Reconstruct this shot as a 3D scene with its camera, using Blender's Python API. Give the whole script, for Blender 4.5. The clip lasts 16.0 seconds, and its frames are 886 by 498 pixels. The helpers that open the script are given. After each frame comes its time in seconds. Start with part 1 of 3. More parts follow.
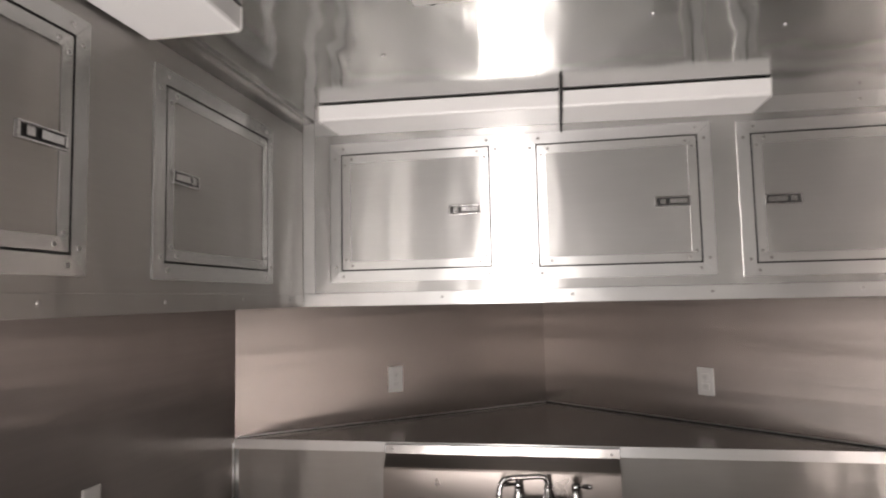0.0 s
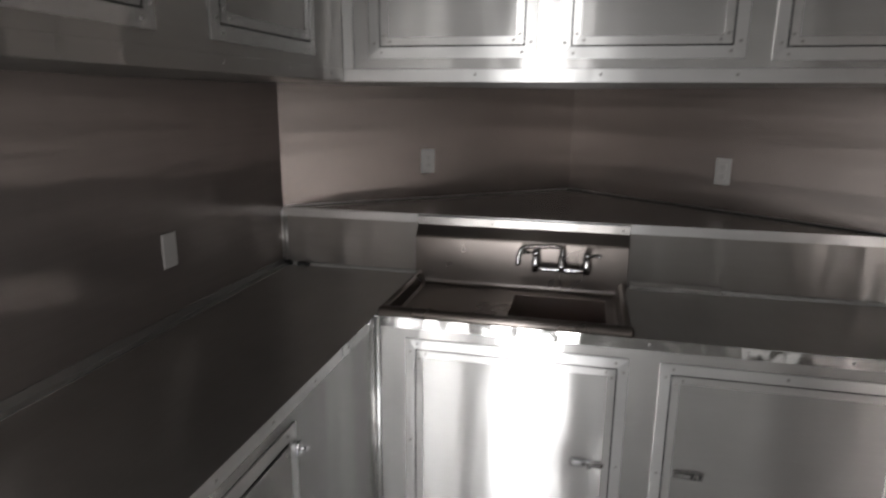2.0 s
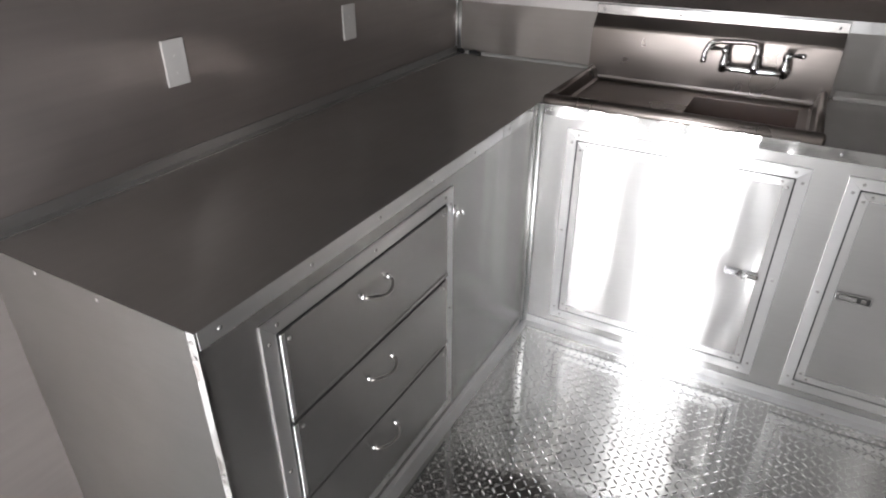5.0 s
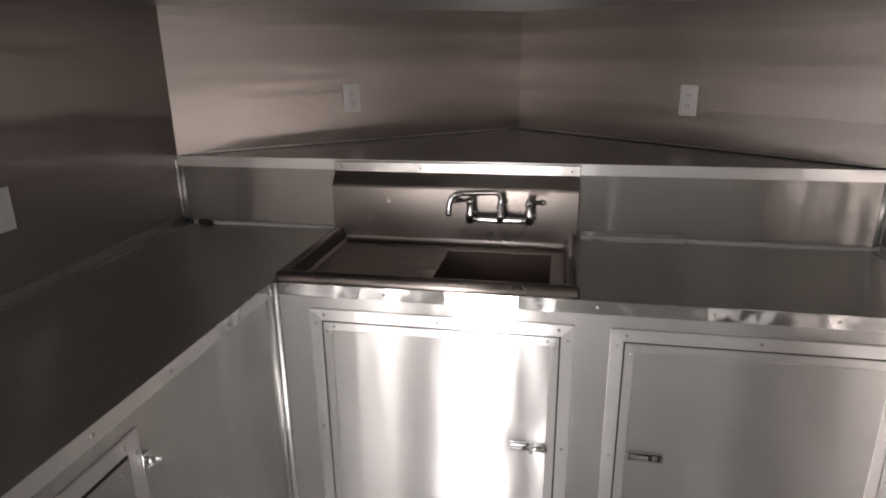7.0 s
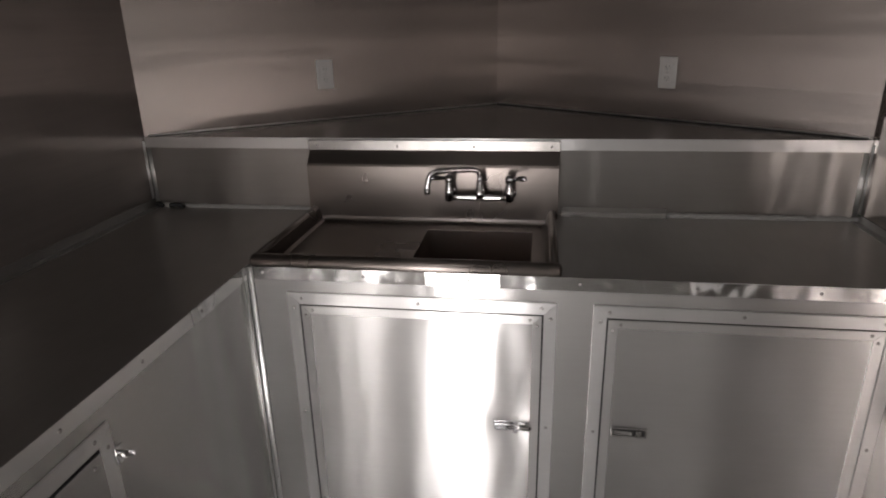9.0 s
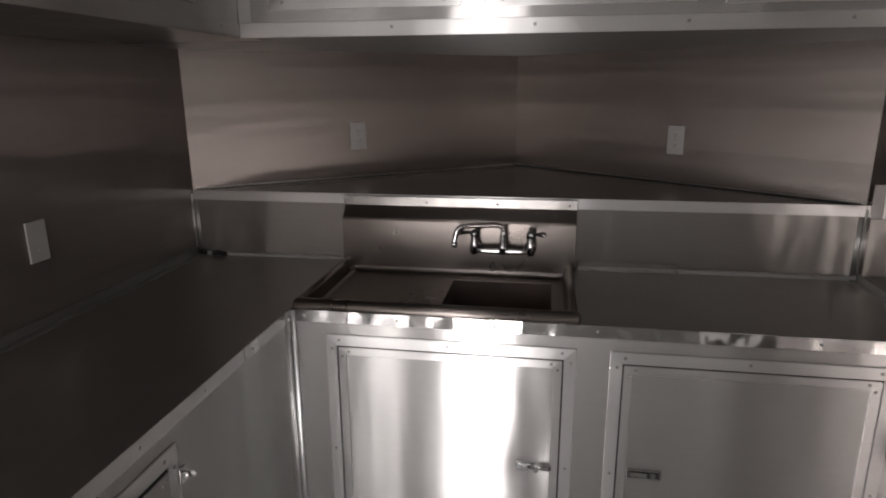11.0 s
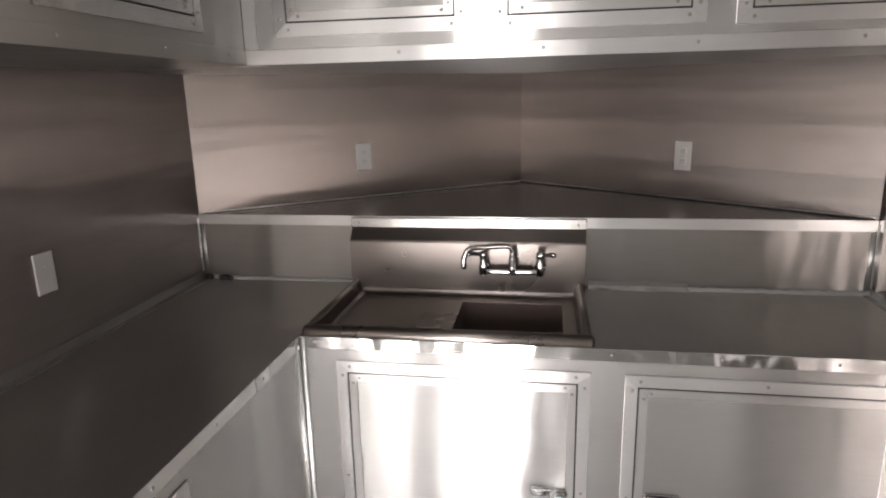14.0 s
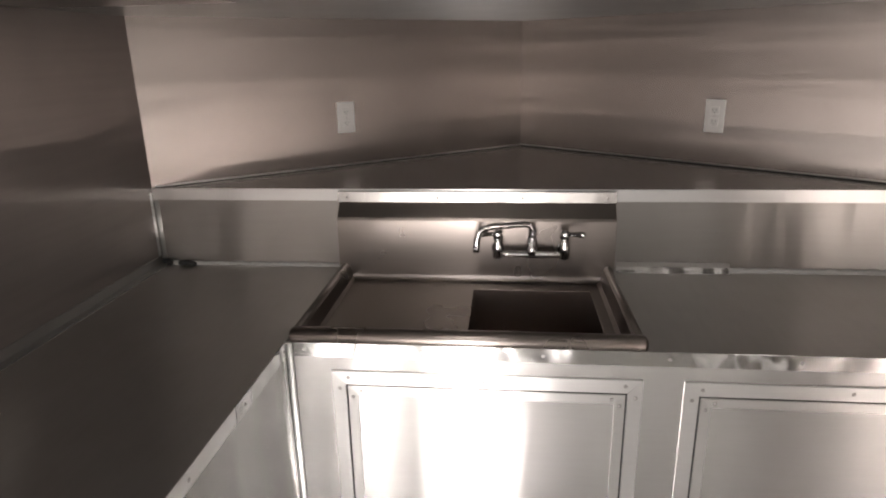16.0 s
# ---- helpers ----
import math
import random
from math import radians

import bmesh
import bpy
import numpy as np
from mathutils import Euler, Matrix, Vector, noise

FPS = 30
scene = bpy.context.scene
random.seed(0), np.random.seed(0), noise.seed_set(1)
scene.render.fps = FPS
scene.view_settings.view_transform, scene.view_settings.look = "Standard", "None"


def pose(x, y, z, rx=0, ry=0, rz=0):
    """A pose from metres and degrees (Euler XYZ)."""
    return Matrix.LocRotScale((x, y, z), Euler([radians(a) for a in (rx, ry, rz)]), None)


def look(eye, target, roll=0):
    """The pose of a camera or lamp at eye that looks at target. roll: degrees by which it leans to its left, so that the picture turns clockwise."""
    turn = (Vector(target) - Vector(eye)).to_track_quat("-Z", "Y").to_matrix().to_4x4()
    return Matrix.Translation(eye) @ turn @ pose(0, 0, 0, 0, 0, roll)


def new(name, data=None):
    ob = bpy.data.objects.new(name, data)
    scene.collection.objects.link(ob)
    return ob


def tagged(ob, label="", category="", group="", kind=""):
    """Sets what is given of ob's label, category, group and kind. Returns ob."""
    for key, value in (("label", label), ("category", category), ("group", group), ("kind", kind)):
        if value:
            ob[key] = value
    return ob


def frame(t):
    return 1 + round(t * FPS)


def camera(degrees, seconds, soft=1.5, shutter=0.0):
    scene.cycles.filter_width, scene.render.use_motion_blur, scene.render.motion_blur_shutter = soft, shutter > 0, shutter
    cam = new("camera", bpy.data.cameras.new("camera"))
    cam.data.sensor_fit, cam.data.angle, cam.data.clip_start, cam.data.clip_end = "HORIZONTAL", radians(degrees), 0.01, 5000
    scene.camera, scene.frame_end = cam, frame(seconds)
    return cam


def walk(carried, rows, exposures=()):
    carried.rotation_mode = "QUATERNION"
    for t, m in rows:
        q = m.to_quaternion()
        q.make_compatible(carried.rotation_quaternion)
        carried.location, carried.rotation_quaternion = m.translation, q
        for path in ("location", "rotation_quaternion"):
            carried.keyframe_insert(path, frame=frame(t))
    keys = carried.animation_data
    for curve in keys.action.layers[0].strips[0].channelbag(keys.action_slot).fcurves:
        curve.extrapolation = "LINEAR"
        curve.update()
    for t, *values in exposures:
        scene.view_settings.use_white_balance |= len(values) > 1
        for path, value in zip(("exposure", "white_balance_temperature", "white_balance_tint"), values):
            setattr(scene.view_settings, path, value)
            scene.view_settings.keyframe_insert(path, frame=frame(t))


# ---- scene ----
cam = camera(70.5, 16.0, soft=2.0, shutter=0.25)
PATH = [
    (0, (0.075, -1.811, 1.723), (-0.279, 0.152, 1.878), -1.2),
    (0.5, (0.14, -1.828, 1.72), (-0.101, 0.151, 1.879), 0.1),
    (1, (0.155, -1.864, 1.707), (-0.077, 0.121, 1.659), 0.0),
    (1.5, (0.136, -1.911, 1.689), (-0.067, 0.067, 1.472), -0.5),
    (2, (0.102, -1.966, 1.651), (-0.337, -0.071, 1.185), 0.5),
    (2.5, (0.073, -2.009, 1.606), (-0.587, -0.252, 0.915), 0.8),
    (3, (0.086, -2.045, 1.584), (-0.686, -0.397, 0.755), 2.3),
    (3.2, (0.079, -2.059, 1.567), (-0.777, -0.474, 0.696), 2.9),
    (5.3, (0.162, -2.005, 1.538), (-0.676, -0.481, 0.549), -0.3),
    (5.5, (0.159, -1.979, 1.548), (-0.587, -0.388, 0.593), -0.6),
    (6, (0.143, -1.893, 1.564), (-0.152, -0.097, 0.734), -3.3),
    (6.5, (0.173, -1.723, 1.557), (-0.106, 0.123, 0.838), -0.3),
    (7, (0.211, -1.571, 1.552), (-0.148, 0.299, 0.941), -0.7),
    (7.5, (0.218, -1.533, 1.553), (-0.097, 0.341, 0.927), -0.8),
    (8, (0.222, -1.504, 1.539), (-0.161, 0.334, 0.851), -1.7),
    (8.5, (0.211, -1.496, 1.524), (-0.123, 0.349, 0.828), -1.6),
    (9, (0.205, -1.534, 1.542), (-0.088, 0.324, 0.865), -1.3),
    (9.2, (0.203, -1.562, 1.556), (-0.059, 0.303, 0.885), -1.6),
    (11.3, (0.149, -1.706, 1.584), (-0.18, 0.203, 1.084), -0.4),
    (11.5, (0.139, -1.708, 1.596), (-0.184, 0.199, 1.087), -0.8),
    (12, (0.134, -1.702, 1.608), (-0.165, 0.212, 1.108), -1.1),
    (12.5, (0.135, -1.689, 1.613), (-0.159, 0.227, 1.121), -0.0),
    (13, (0.143, -1.693, 1.626), (-0.162, 0.222, 1.134), -0.9),
    (13.5, (0.137, -1.674, 1.616), (-0.178, 0.241, 1.134), -1.2),
    (14, (0.136, -1.678, 1.61), (-0.19, 0.237, 1.134), -1.3),
    (14.5, (0.136, -1.676, 1.618), (-0.201, 0.237, 1.141), -1.3),
    (15, (0.15, -1.618, 1.62), (-0.214, 0.287, 1.133), -1.7),
    (15.5, (0.129, -1.498, 1.612), (-0.287, 0.387, 1.088), -1.1),
    (16, (-0.06, -1.352, 1.586), (-0.259, 0.545, 0.986), -1.1),
]
LIGHTING = [  # seconds, stops, kelvin, tint
    (0.0, 0.83, 6800, 16), (0.5, 0.43, 6800, 16), (1.0, 0.26, 6800, 16), (1.5, -0.11, 6700, 14), (2.0, -0.15, 6400, 12),
    (2.5, 0.07, 6300, 11), (3.0, 0.22, 6300, 11), (5.5, 0.96, 6250, 13), (6.0, 0.85, 6300, 13), (6.5, 0.54, 6500, 14),
    (7.0, 0.34, 6700, 16), (8.0, 0.35, 6700, 16), (9.0, -0.14, 6700, 16), (11.5, -0.39, 6600, 16), (12.0, 0.06, 6650, 16), (12.5, 0.32, 6700, 16),
    (14.0, 0.76, 6700, 16), (15.0, 0.65, 6700, 16), (15.5, 0.83, 6800, 16), (16.0, 0.91, 6900, 16),
]
walk(cam, [(t, look(eye, target, roll)) for t, eye, target, roll in PATH], LIGHTING)

# ---- light ----
world = bpy.data.worlds.new("world")
scene.world = world
world.use_nodes = True
wn, wl = world.node_tree.nodes, world.node_tree.links
sky = wn.new("ShaderNodeTexSky")
sky.sky_type = "NISHITA"
sky.sun_disc = False
sky.sun_elevation = radians(48)
sky.sun_rotation = radians(150)
wl.new(sky.outputs[0], wn["Background"].inputs[0])
wn["Background"].inputs[1].default_value = 0.12

sun = new("sun", bpy.data.lights.new("sun", "SUN"))
sun.data.energy, sun.data.angle, sun.data.color = 3.0, radians(0.5), (1.0, 0.96, 0.9)
sun.matrix_world = look((2.0, -8.72, 9.0), (0.0, -2.72, 0.0))

DOOR_X0, DOOR_X1, DOOR_Z, REAR_Y = -0.51, -0.05, 2.06, -2.72
# doorway light split by choice: upper lamp weaker and narrower, dimming cabinets and ceiling
SILL = 1.15
for name, x0, x1, z0, z1, watts in (("doorway_lower_light", DOOR_X0, DOOR_X1, 0.0, SILL, 25.0), ("doorway_upper_light", -0.47, -0.15, SILL, DOOR_Z, 5.6)):
    door_light = new(name, bpy.data.lights.new(name, "AREA"))
    door_light.data.shape = "RECTANGLE"
    door_light.data.size, door_light.data.size_y = x1 - x0, z1 - z0
    door_light.data.energy = watts
    door_light.data.color = (1.0, 0.985, 0.96)
    door_light.matrix_world = pose((x0 + x1) / 2, REAR_Y - 0.02, (z0 + z1) / 2, 90, 0, 0)

# ---- materials ----


def material(name):
    m = bpy.data.materials.new(name)
    m.use_nodes = True
    n, l = m.node_tree.nodes, m.node_tree.links
    return m, n, l, n["Principled BSDF"]


def metal(name, colour, rough, aniso=0.0, turn=0.0, wave=0.0, wave_scale=3.0, grain=0.04, grain_stretch=(1.0, 1.0, 14.0), wave_stretch=(1, 1, 1),
          mottle=0.05, rough_var=0.05, haze=0.0, haze_rough=0.55):
    """Sheet metal: fine brushed grain, cloudy mottling, slow waviness of the sheet. haze: the share of a broad, dull second lobe."""
    m, n, l, b = material(name)
    tc = n.new("ShaderNodeTexCoord")
    b.inputs["Metallic"].default_value = 1.0
    # grain
    mp = n.new("ShaderNodeMapping")
    mp.inputs["Scale"].default_value = grain_stretch
    l.new(tc.outputs["Object"], mp.inputs["Vector"])
    g = n.new("ShaderNodeTexNoise")
    g.inputs["Scale"].default_value = 6.0
    g.inputs["Detail"].default_value = 2.0
    l.new(mp.outputs[0], g.inputs["Vector"])
    # mottling, large
    k = n.new("ShaderNodeTexNoise")
    k.inputs["Scale"].default_value = 5.0
    k.inputs["Detail"].default_value = 3.0
    k.inputs["Roughness"].default_value = 0.5
    l.new(tc.outputs["Object"], k.inputs["Vector"])
    mix = n.new("ShaderNodeMath")
    mix.operation = "MULTIPLY_ADD"
    mix.inputs[1].default_value = grain * 2
    mix.inputs[2].default_value = 1.0 - grain
    l.new(g.outputs[0], mix.inputs[0])
    mix2 = n.new("ShaderNodeMath")
    mix2.operation = "MULTIPLY_ADD"
    mix2.inputs[1].default_value = mottle * 2
    mix2.inputs[2].default_value = -mottle
    l.new(k.outputs[0], mix2.inputs[0])
    add = n.new("ShaderNodeMath")
    add.operation = "ADD"
    l.new(mix.outputs[0], add.inputs[0])
    l.new(mix2.outputs[0], add.inputs[1])
    col = n.new("ShaderNodeVectorMath")
    col.operation = "SCALE"
    col.inputs[0].default_value = colour
    l.new(add.outputs[0], col.inputs["Scale"])
    l.new(col.outputs[0], b.inputs["Base Color"])
    # roughness
    r = n.new("ShaderNodeMath")
    r.operation = "MULTIPLY_ADD"
    r.inputs[1].default_value = rough_var * 2
    r.inputs[2].default_value = rough - rough_var
    l.new(k.outputs[0], r.inputs[0])
    l.new(r.outputs[0], b.inputs["Roughness"])
    if aniso:
        b.inputs["Anisotropic"].default_value = aniso
        b.inputs["Anisotropic Rotation"].default_value = turn
        tg = n.new("ShaderNodeTangent")
        tg.direction_type = "UV_MAP"
        tg.uv_map = "UVMap"
        l.new(tg.outputs[0], b.inputs["Tangent"])
    # relief
    last = None
    if wave:
        w = n.new("ShaderNodeTexNoise")
        w.inputs["Scale"].default_value = wave_scale
        w.inputs["Detail"].default_value = 1.5
        ws = n.new("ShaderNodeMapping")
        ws.inputs["Scale"].default_value = wave_stretch
        l.new(tc.outputs["Object"], ws.inputs["Vector"])
        l.new(ws.outputs[0], w.inputs["Vector"])
        bw = n.new("ShaderNodeBump")
        bw.inputs["Distance"].default_value = wave
        bw.inputs["Strength"].default_value = 1.0
        l.new(w.outputs[0], bw.inputs["Height"])
        last = bw
    if last:
        l.new(last.outputs[0], b.inputs["Normal"])
    if haze:
        dull = n.new("ShaderNodeBsdfAnisotropic")
        dull.inputs["Roughness"].default_value = haze_rough
        l.new(col.outputs[0], dull.inputs["Color"])
        both = n.new("ShaderNodeMixShader")
        both.inputs[0].default_value = haze
        l.new(b.outputs[0], both.inputs[1])
        l.new(dull.outputs[0], both.inputs[2])
        l.new(both.outputs[0], n["Material Output"].inputs["Surface"])
    return m


def plain(name, colour, rough=0.5, metallic=0.0, var=0.08, scale=30.0, bump=0.0):
    m, n, l, b = material(name)
    tc = n.new("ShaderNodeTexCoord")
    k = n.new("ShaderNodeTexNoise")
    k.inputs["Scale"].default_value = scale
    k.inputs["Detail"].default_value = 6.0
    l.new(tc.outputs["Object"], k.inputs["Vector"])
    f = n.new("ShaderNodeMath")
    f.operation = "MULTIPLY_ADD"
    f.inputs[1].default_value = var * 2
    f.inputs[2].default_value = 1 - var
    l.new(k.outputs[0], f.inputs[0])
    c = n.new("ShaderNodeVectorMath")
    c.operation = "SCALE"
    c.inputs[0].default_value = colour
    l.new(f.outputs[0], c.inputs["Scale"])
    l.new(c.outputs[0], b.inputs["Base Color"])
    b.inputs["Roughness"].default_value = rough
    b.inputs["Metallic"].default_value = metallic
    if bump:
        bb = n.new("ShaderNodeBump")
        bb.inputs["Distance"].default_value = bump
        l.new(k.outputs[0], bb.inputs["Height"])
        l.new(bb.outputs[0], b.inputs["Normal"])
    return m


SHEET = (2.6, 2.6, 0.5)   # sheets buckle in upright folds
ALU = metal("brushed_aluminium", (0.56, 0.555, 0.545), 0.245, aniso=1.0, turn=0.25, wave=0.004, wave_scale=2.4, wave_stretch=SHEET, rough_var=0.015, mottle=0.07, haze=0.35, haze_rough=0.46)
ALU_DOOR = metal("brushed_aluminium_door", (0.57, 0.565, 0.555), 0.245, aniso=1.0, turn=0.25, wave=0.0022, wave_scale=3.0, wave_stretch=SHEET, rough_var=0.015, mottle=0.08, haze=0.33, haze_rough=0.46)
# the cabinets' aluminium darkened, for the dimmer splash and side wall cabinet
ALU_DIM = metal("brushed_aluminium_dim", (0.375, 0.362, 0.345), 0.30, aniso=1.0, turn=0.25, wave=0.012, wave_scale=2.2, wave_stretch=SHEET, rough_var=0.02, mottle=0.08, haze=0.2)
TRIM = metal("aluminium_trim", (0.67, 0.67, 0.665), 0.31, aniso=0.8, turn=0.25, wave=0.0022, wave_scale=7.0, mottle=0.09, rough_var=0.03, haze=0.25)
EDGE_TRIM = metal("aluminium_edge", (0.64, 0.637, 0.628), 0.31, aniso=0.85, turn=0.25, wave=0.002, wave_scale=7.0, mottle=0.08, rough_var=0.02, haze=0.2)
POLISH = metal("polished_trim", (0.74, 0.74, 0.735), 0.10, wave=0.010, wave_scale=7.0, mottle=0.05, rough_var=0.03)
# one wall sheet in three tones, nose darkened and west lifted for the light
WALL = metal("wall_sheet", (0.35, 0.318, 0.301), 0.245, aniso=0.85, turn=0.0, wave=0.0042, wave_scale=1.6, wave_stretch=(0.4, 0.4, 6.5), grain=0.07, grain_stretch=(0.5, 0.5, 9), rough_var=0.02, mottle=0.09, haze=0.22)
WALL_W = metal("west_wall_sheet", (0.39, 0.356, 0.338), 0.245, aniso=0.85, turn=0.0, wave=0.005, wave_scale=1.6, wave_stretch=(0.4, 0.4, 6.5), grain=0.07, grain_stretch=(0.5, 0.5, 9), rough_var=0.02, mottle=0.09, haze=0.55)
WALL_E = metal("east_wall_sheet", (0.37, 0.336, 0.318), 0.18, aniso=0.7, turn=0.0, wave=0.006, wave_scale=1.6, wave_stretch=(0.45, 0.45, 2.4), grain=0.07, grain_stretch=(0.5, 0.5, 9), rough_var=0.02, mottle=0.07)
CEIL = metal("ceiling_sheet", (0.45, 0.45, 0.44), 0.12, aniso=0.7, turn=0.25, wave=0.008, wave_scale=2.6, wave_stretch=(2.2, 1.0, 1.0), mottle=0.05, rough_var=0.02)
TOP = metal("worktop_sheet", (0.575, 0.556, 0.54), 0.335, aniso=0.75, turn=0.25, wave=0.003, wave_scale=2.0, grain_stretch=(10, 1, 10), rough_var=0.03, mottle=0.11, haze=0.12)
SHELF = metal("ledge_sheet", (0.72, 0.70, 0.68), 0.235, aniso=0.7, turn=0.25, wave=0.003, wave_scale=2.0, grain_stretch=(10, 1, 10), rough_var=0.025)
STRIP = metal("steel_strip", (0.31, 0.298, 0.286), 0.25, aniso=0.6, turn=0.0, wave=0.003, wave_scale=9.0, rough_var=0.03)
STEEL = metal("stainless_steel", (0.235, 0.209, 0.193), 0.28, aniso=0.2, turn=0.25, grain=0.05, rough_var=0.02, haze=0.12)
CHROME = metal("chrome", (0.64, 0.64, 0.645), 0.12, mottle=0.02, grain=0.0, rough_var=0.02)
PLATE = metal("tread_plate", (0.72, 0.72, 0.71), 0.10, wave=0.0018, wave_scale=5.0, mottle=0.06, rough_var=0.03)
ANGLE = metal("rounded_angle", (0.86, 0.86, 0.85), 0.42, mottle=0.1, rough_var=0.06, wave=0.004, wave_scale=12.0)
SCREW = metal("screw_zinc", (0.36, 0.35, 0.34), 0.42, mottle=0.1)
NICKEL = metal("dull_nickel", (0.2, 0.19, 0.18), 0.34, mottle=0.08, rough_var=0.03)
LUG = metal("tread_lug", (0.55, 0.55, 0.54), 0.22, mottle=0.08, rough_var=0.04)
LATCH = metal("latch_nickel", (0.52, 0.515, 0.51), 0.2, mottle=0.06, rough_var=0.04)
# aluminium darkened for the shade on the end panel; the corner plate shares it
END = metal("shaded_end_sheet", (0.175, 0.173, 0.169), 0.33, aniso=0.6, turn=0.25, wave=0.006, wave_scale=3.0, mottle=0.16, rough_var=0.03)
ALU_SIDE = metal("brushed_aluminium_side", (0.48, 0.475, 0.465), 0.22, aniso=1.0, turn=0.25, wave=0.004, wave_scale=3.2, wave_stretch=SHEET, rough_var=0.03, mottle=0.08, haze=0.2)
# the sink's steel again, colour raised to lift the dark inside of the bowl
BOWL = metal("lit_bowl_steel", (0.52, 0.455, 0.425), 0.25, grain=0.05, rough_var=0.02)
RECESS = metal("latch_shade", (0.06, 0.06, 0.06), 0.4, mottle=0.05)
BLACK = plain("black_rubber", (0.02, 0.02, 0.02), 0.7)
WHITE = plain("white_plastic", (0.5, 0.488, 0.47), 0.35, var=0.03)
DIFFUSE = plain("lamp_cover", (0.80, 0.79, 0.78), 0.32, var=0.03, scale=8)
CAULK = plain("sealant", (0.42, 0.415, 0.4), 0.45, var=0.15, scale=60, bump=0.002)
# rear walls out of view, assumed white so they throw fill light forward
BOUNCE = plain("white_bounce_wall", (0.8, 0.79, 0.77), 0.45, var=0.05, scale=6, bump=0.0006)
GROUND = plain("ground_concrete", (0.38, 0.36, 0.33), 0.9, var=0.25, scale=3, bump=0.01)

# ---- mesh helpers ----


def quad_box(bm, x0, x1, y0, y1, z0, z1, bevel=0.0, segments=2):
    v = [bm.verts.new((x, y, z)) for z in (z0, z1) for y in (y0, y1) for x in (x0, x1)]
    fs = [bm.faces.new([v[i] for i in q]) for q in ((0, 2, 3, 1), (4, 5, 7, 6), (0, 1, 5, 4), (2, 6, 7, 3), (0, 4, 6, 2), (1, 3, 7, 5))]
    if bevel:
        es = list({e for f in fs for e in f.edges})
        bmesh.ops.bevel(bm, geom=es, offset=bevel, segments=segments, affect="EDGES", profile=0.5)
    return bm


def prism(bm, outline, axis, a, b):
    """A straight prism: outline of (p, q), extruded along axis ('x': p=y q=z, 'y': p=x q=z, 'z': p=x q=y) from a to b."""
    put = {"x": lambda p, q, s: (s, p, q), "y": lambda p, q, s: (p, s, q), "z": lambda p, q, s: (p, q, s)}[axis]
    lo = [bm.verts.new(put(p, q, a)) for p, q in outline]
    hi = [bm.verts.new(put(p, q, b)) for p, q in outline]
    k = len(outline)
    faces = [bm.faces.new(lo[::-1]), bm.faces.new(hi)]
    for i in range(k):
        faces.append(bm.faces.new((lo[i], lo[(i + 1) % k], hi[(i + 1) % k], hi[i])))
    bmesh.ops.recalc_face_normals(bm, faces=faces)
    return bm


def tube(bm, path, radius, sides=14, caps=True):
    """A round bar along the points of path; radius is one number or one for each point."""
    pts = [Vector(p) for p in path]
    rad = radius if isinstance(radius, (list, tuple)) else [radius] * len(pts)
    rings = []
    side = None
    for i, p in enumerate(pts):
        d = (pts[min(i + 1, len(pts) - 1)] - pts[max(i - 1, 0)]).normalized()
        if side is None:
            side = d.orthogonal().normalized()
        side = (side - d * side.dot(d)).normalized()
        up = d.cross(side)
        rings.append([bm.verts.new(p + rad[i] * (math.cos(2 * math.pi * j / sides) * side + math.sin(2 * math.pi * j / sides) * up)) for j in range(sides)])
    fs = []
    for a, b in zip(rings, rings[1:]):
        for j in range(sides):
            fs.append(bm.faces.new((a[j], a[(j + 1) % sides], b[(j + 1) % sides], b[j])))
            fs[-1].smooth = True
    if caps:
        fs += [bm.faces.new(rings[0][::-1]), bm.faces.new(rings[-1])]
    bmesh.ops.recalc_face_normals(bm, faces=fs)
    return bm


def round_strip(bm, a, b, z0, z1, bulge, n=7):
    """An upright strip from a to b (x, y) that bulges to the left of the way from a to b, like the rounded back of an angle."""
    (ax, ay), (bx, by) = a, b
    k = math.hypot(bx - ax, by - ay)
    nx, ny = -(by - ay) / k, (bx - ax) / k
    arc = [(ax + (bx - ax) * t / n + nx * bulge * math.sin(math.pi * t / n), ay + (by - ay) * t / n + ny * bulge * math.sin(math.pi * t / n)) for t in range(n + 1)]
    prism(bm, arc, "z", z0, z1)
    for f in bm.faces:
        f.smooth = len(f.verts) == 4
    return bm


def curve_points(ctrl, n=8):
    """A smooth line through control points."""
    p = [Vector(c) for c in ctrl]
    p = [2 * p[0] - p[1]] + p + [2 * p[-1] - p[-2]]
    out = []
    for i in range(1, len(p) - 2):
        for k in range(n):
            t = k / n
            out.append(0.5 * ((2 * p[i]) + (p[i + 1] - p[i - 1]) * t + (2 * p[i - 1] - 5 * p[i] + 4 * p[i + 1] - p[i + 2]) * t * t
                              + (3 * p[i] - p[i - 1] - 3 * p[i + 1] + p[i + 2]) * t ** 3))
    return out + [p[-2]]


def to_mesh(name, bm, mat, smooth=False):
    uv = bm.loops.layers.uv.new("UVMap")
    for f in bm.faces:
        n = f.normal if f.normal.length > 0 else Vector((0, 0, 1))
        for lp in f.loops:
            c = lp.vert.co
            if abs(n.z) > 0.7:
                lp[uv].uv = (c.x, c.y)
            elif abs(n.y) >= abs(n.x):
                lp[uv].uv = (c.x, c.z)
            else:
                lp[uv].uv = (c.y, c.z)
        f.smooth = f.smooth or smooth
    me = bpy.data.meshes.new(name)
    bm.to_mesh(me)
    bm.free()
    me.materials.append(mat)
    return me


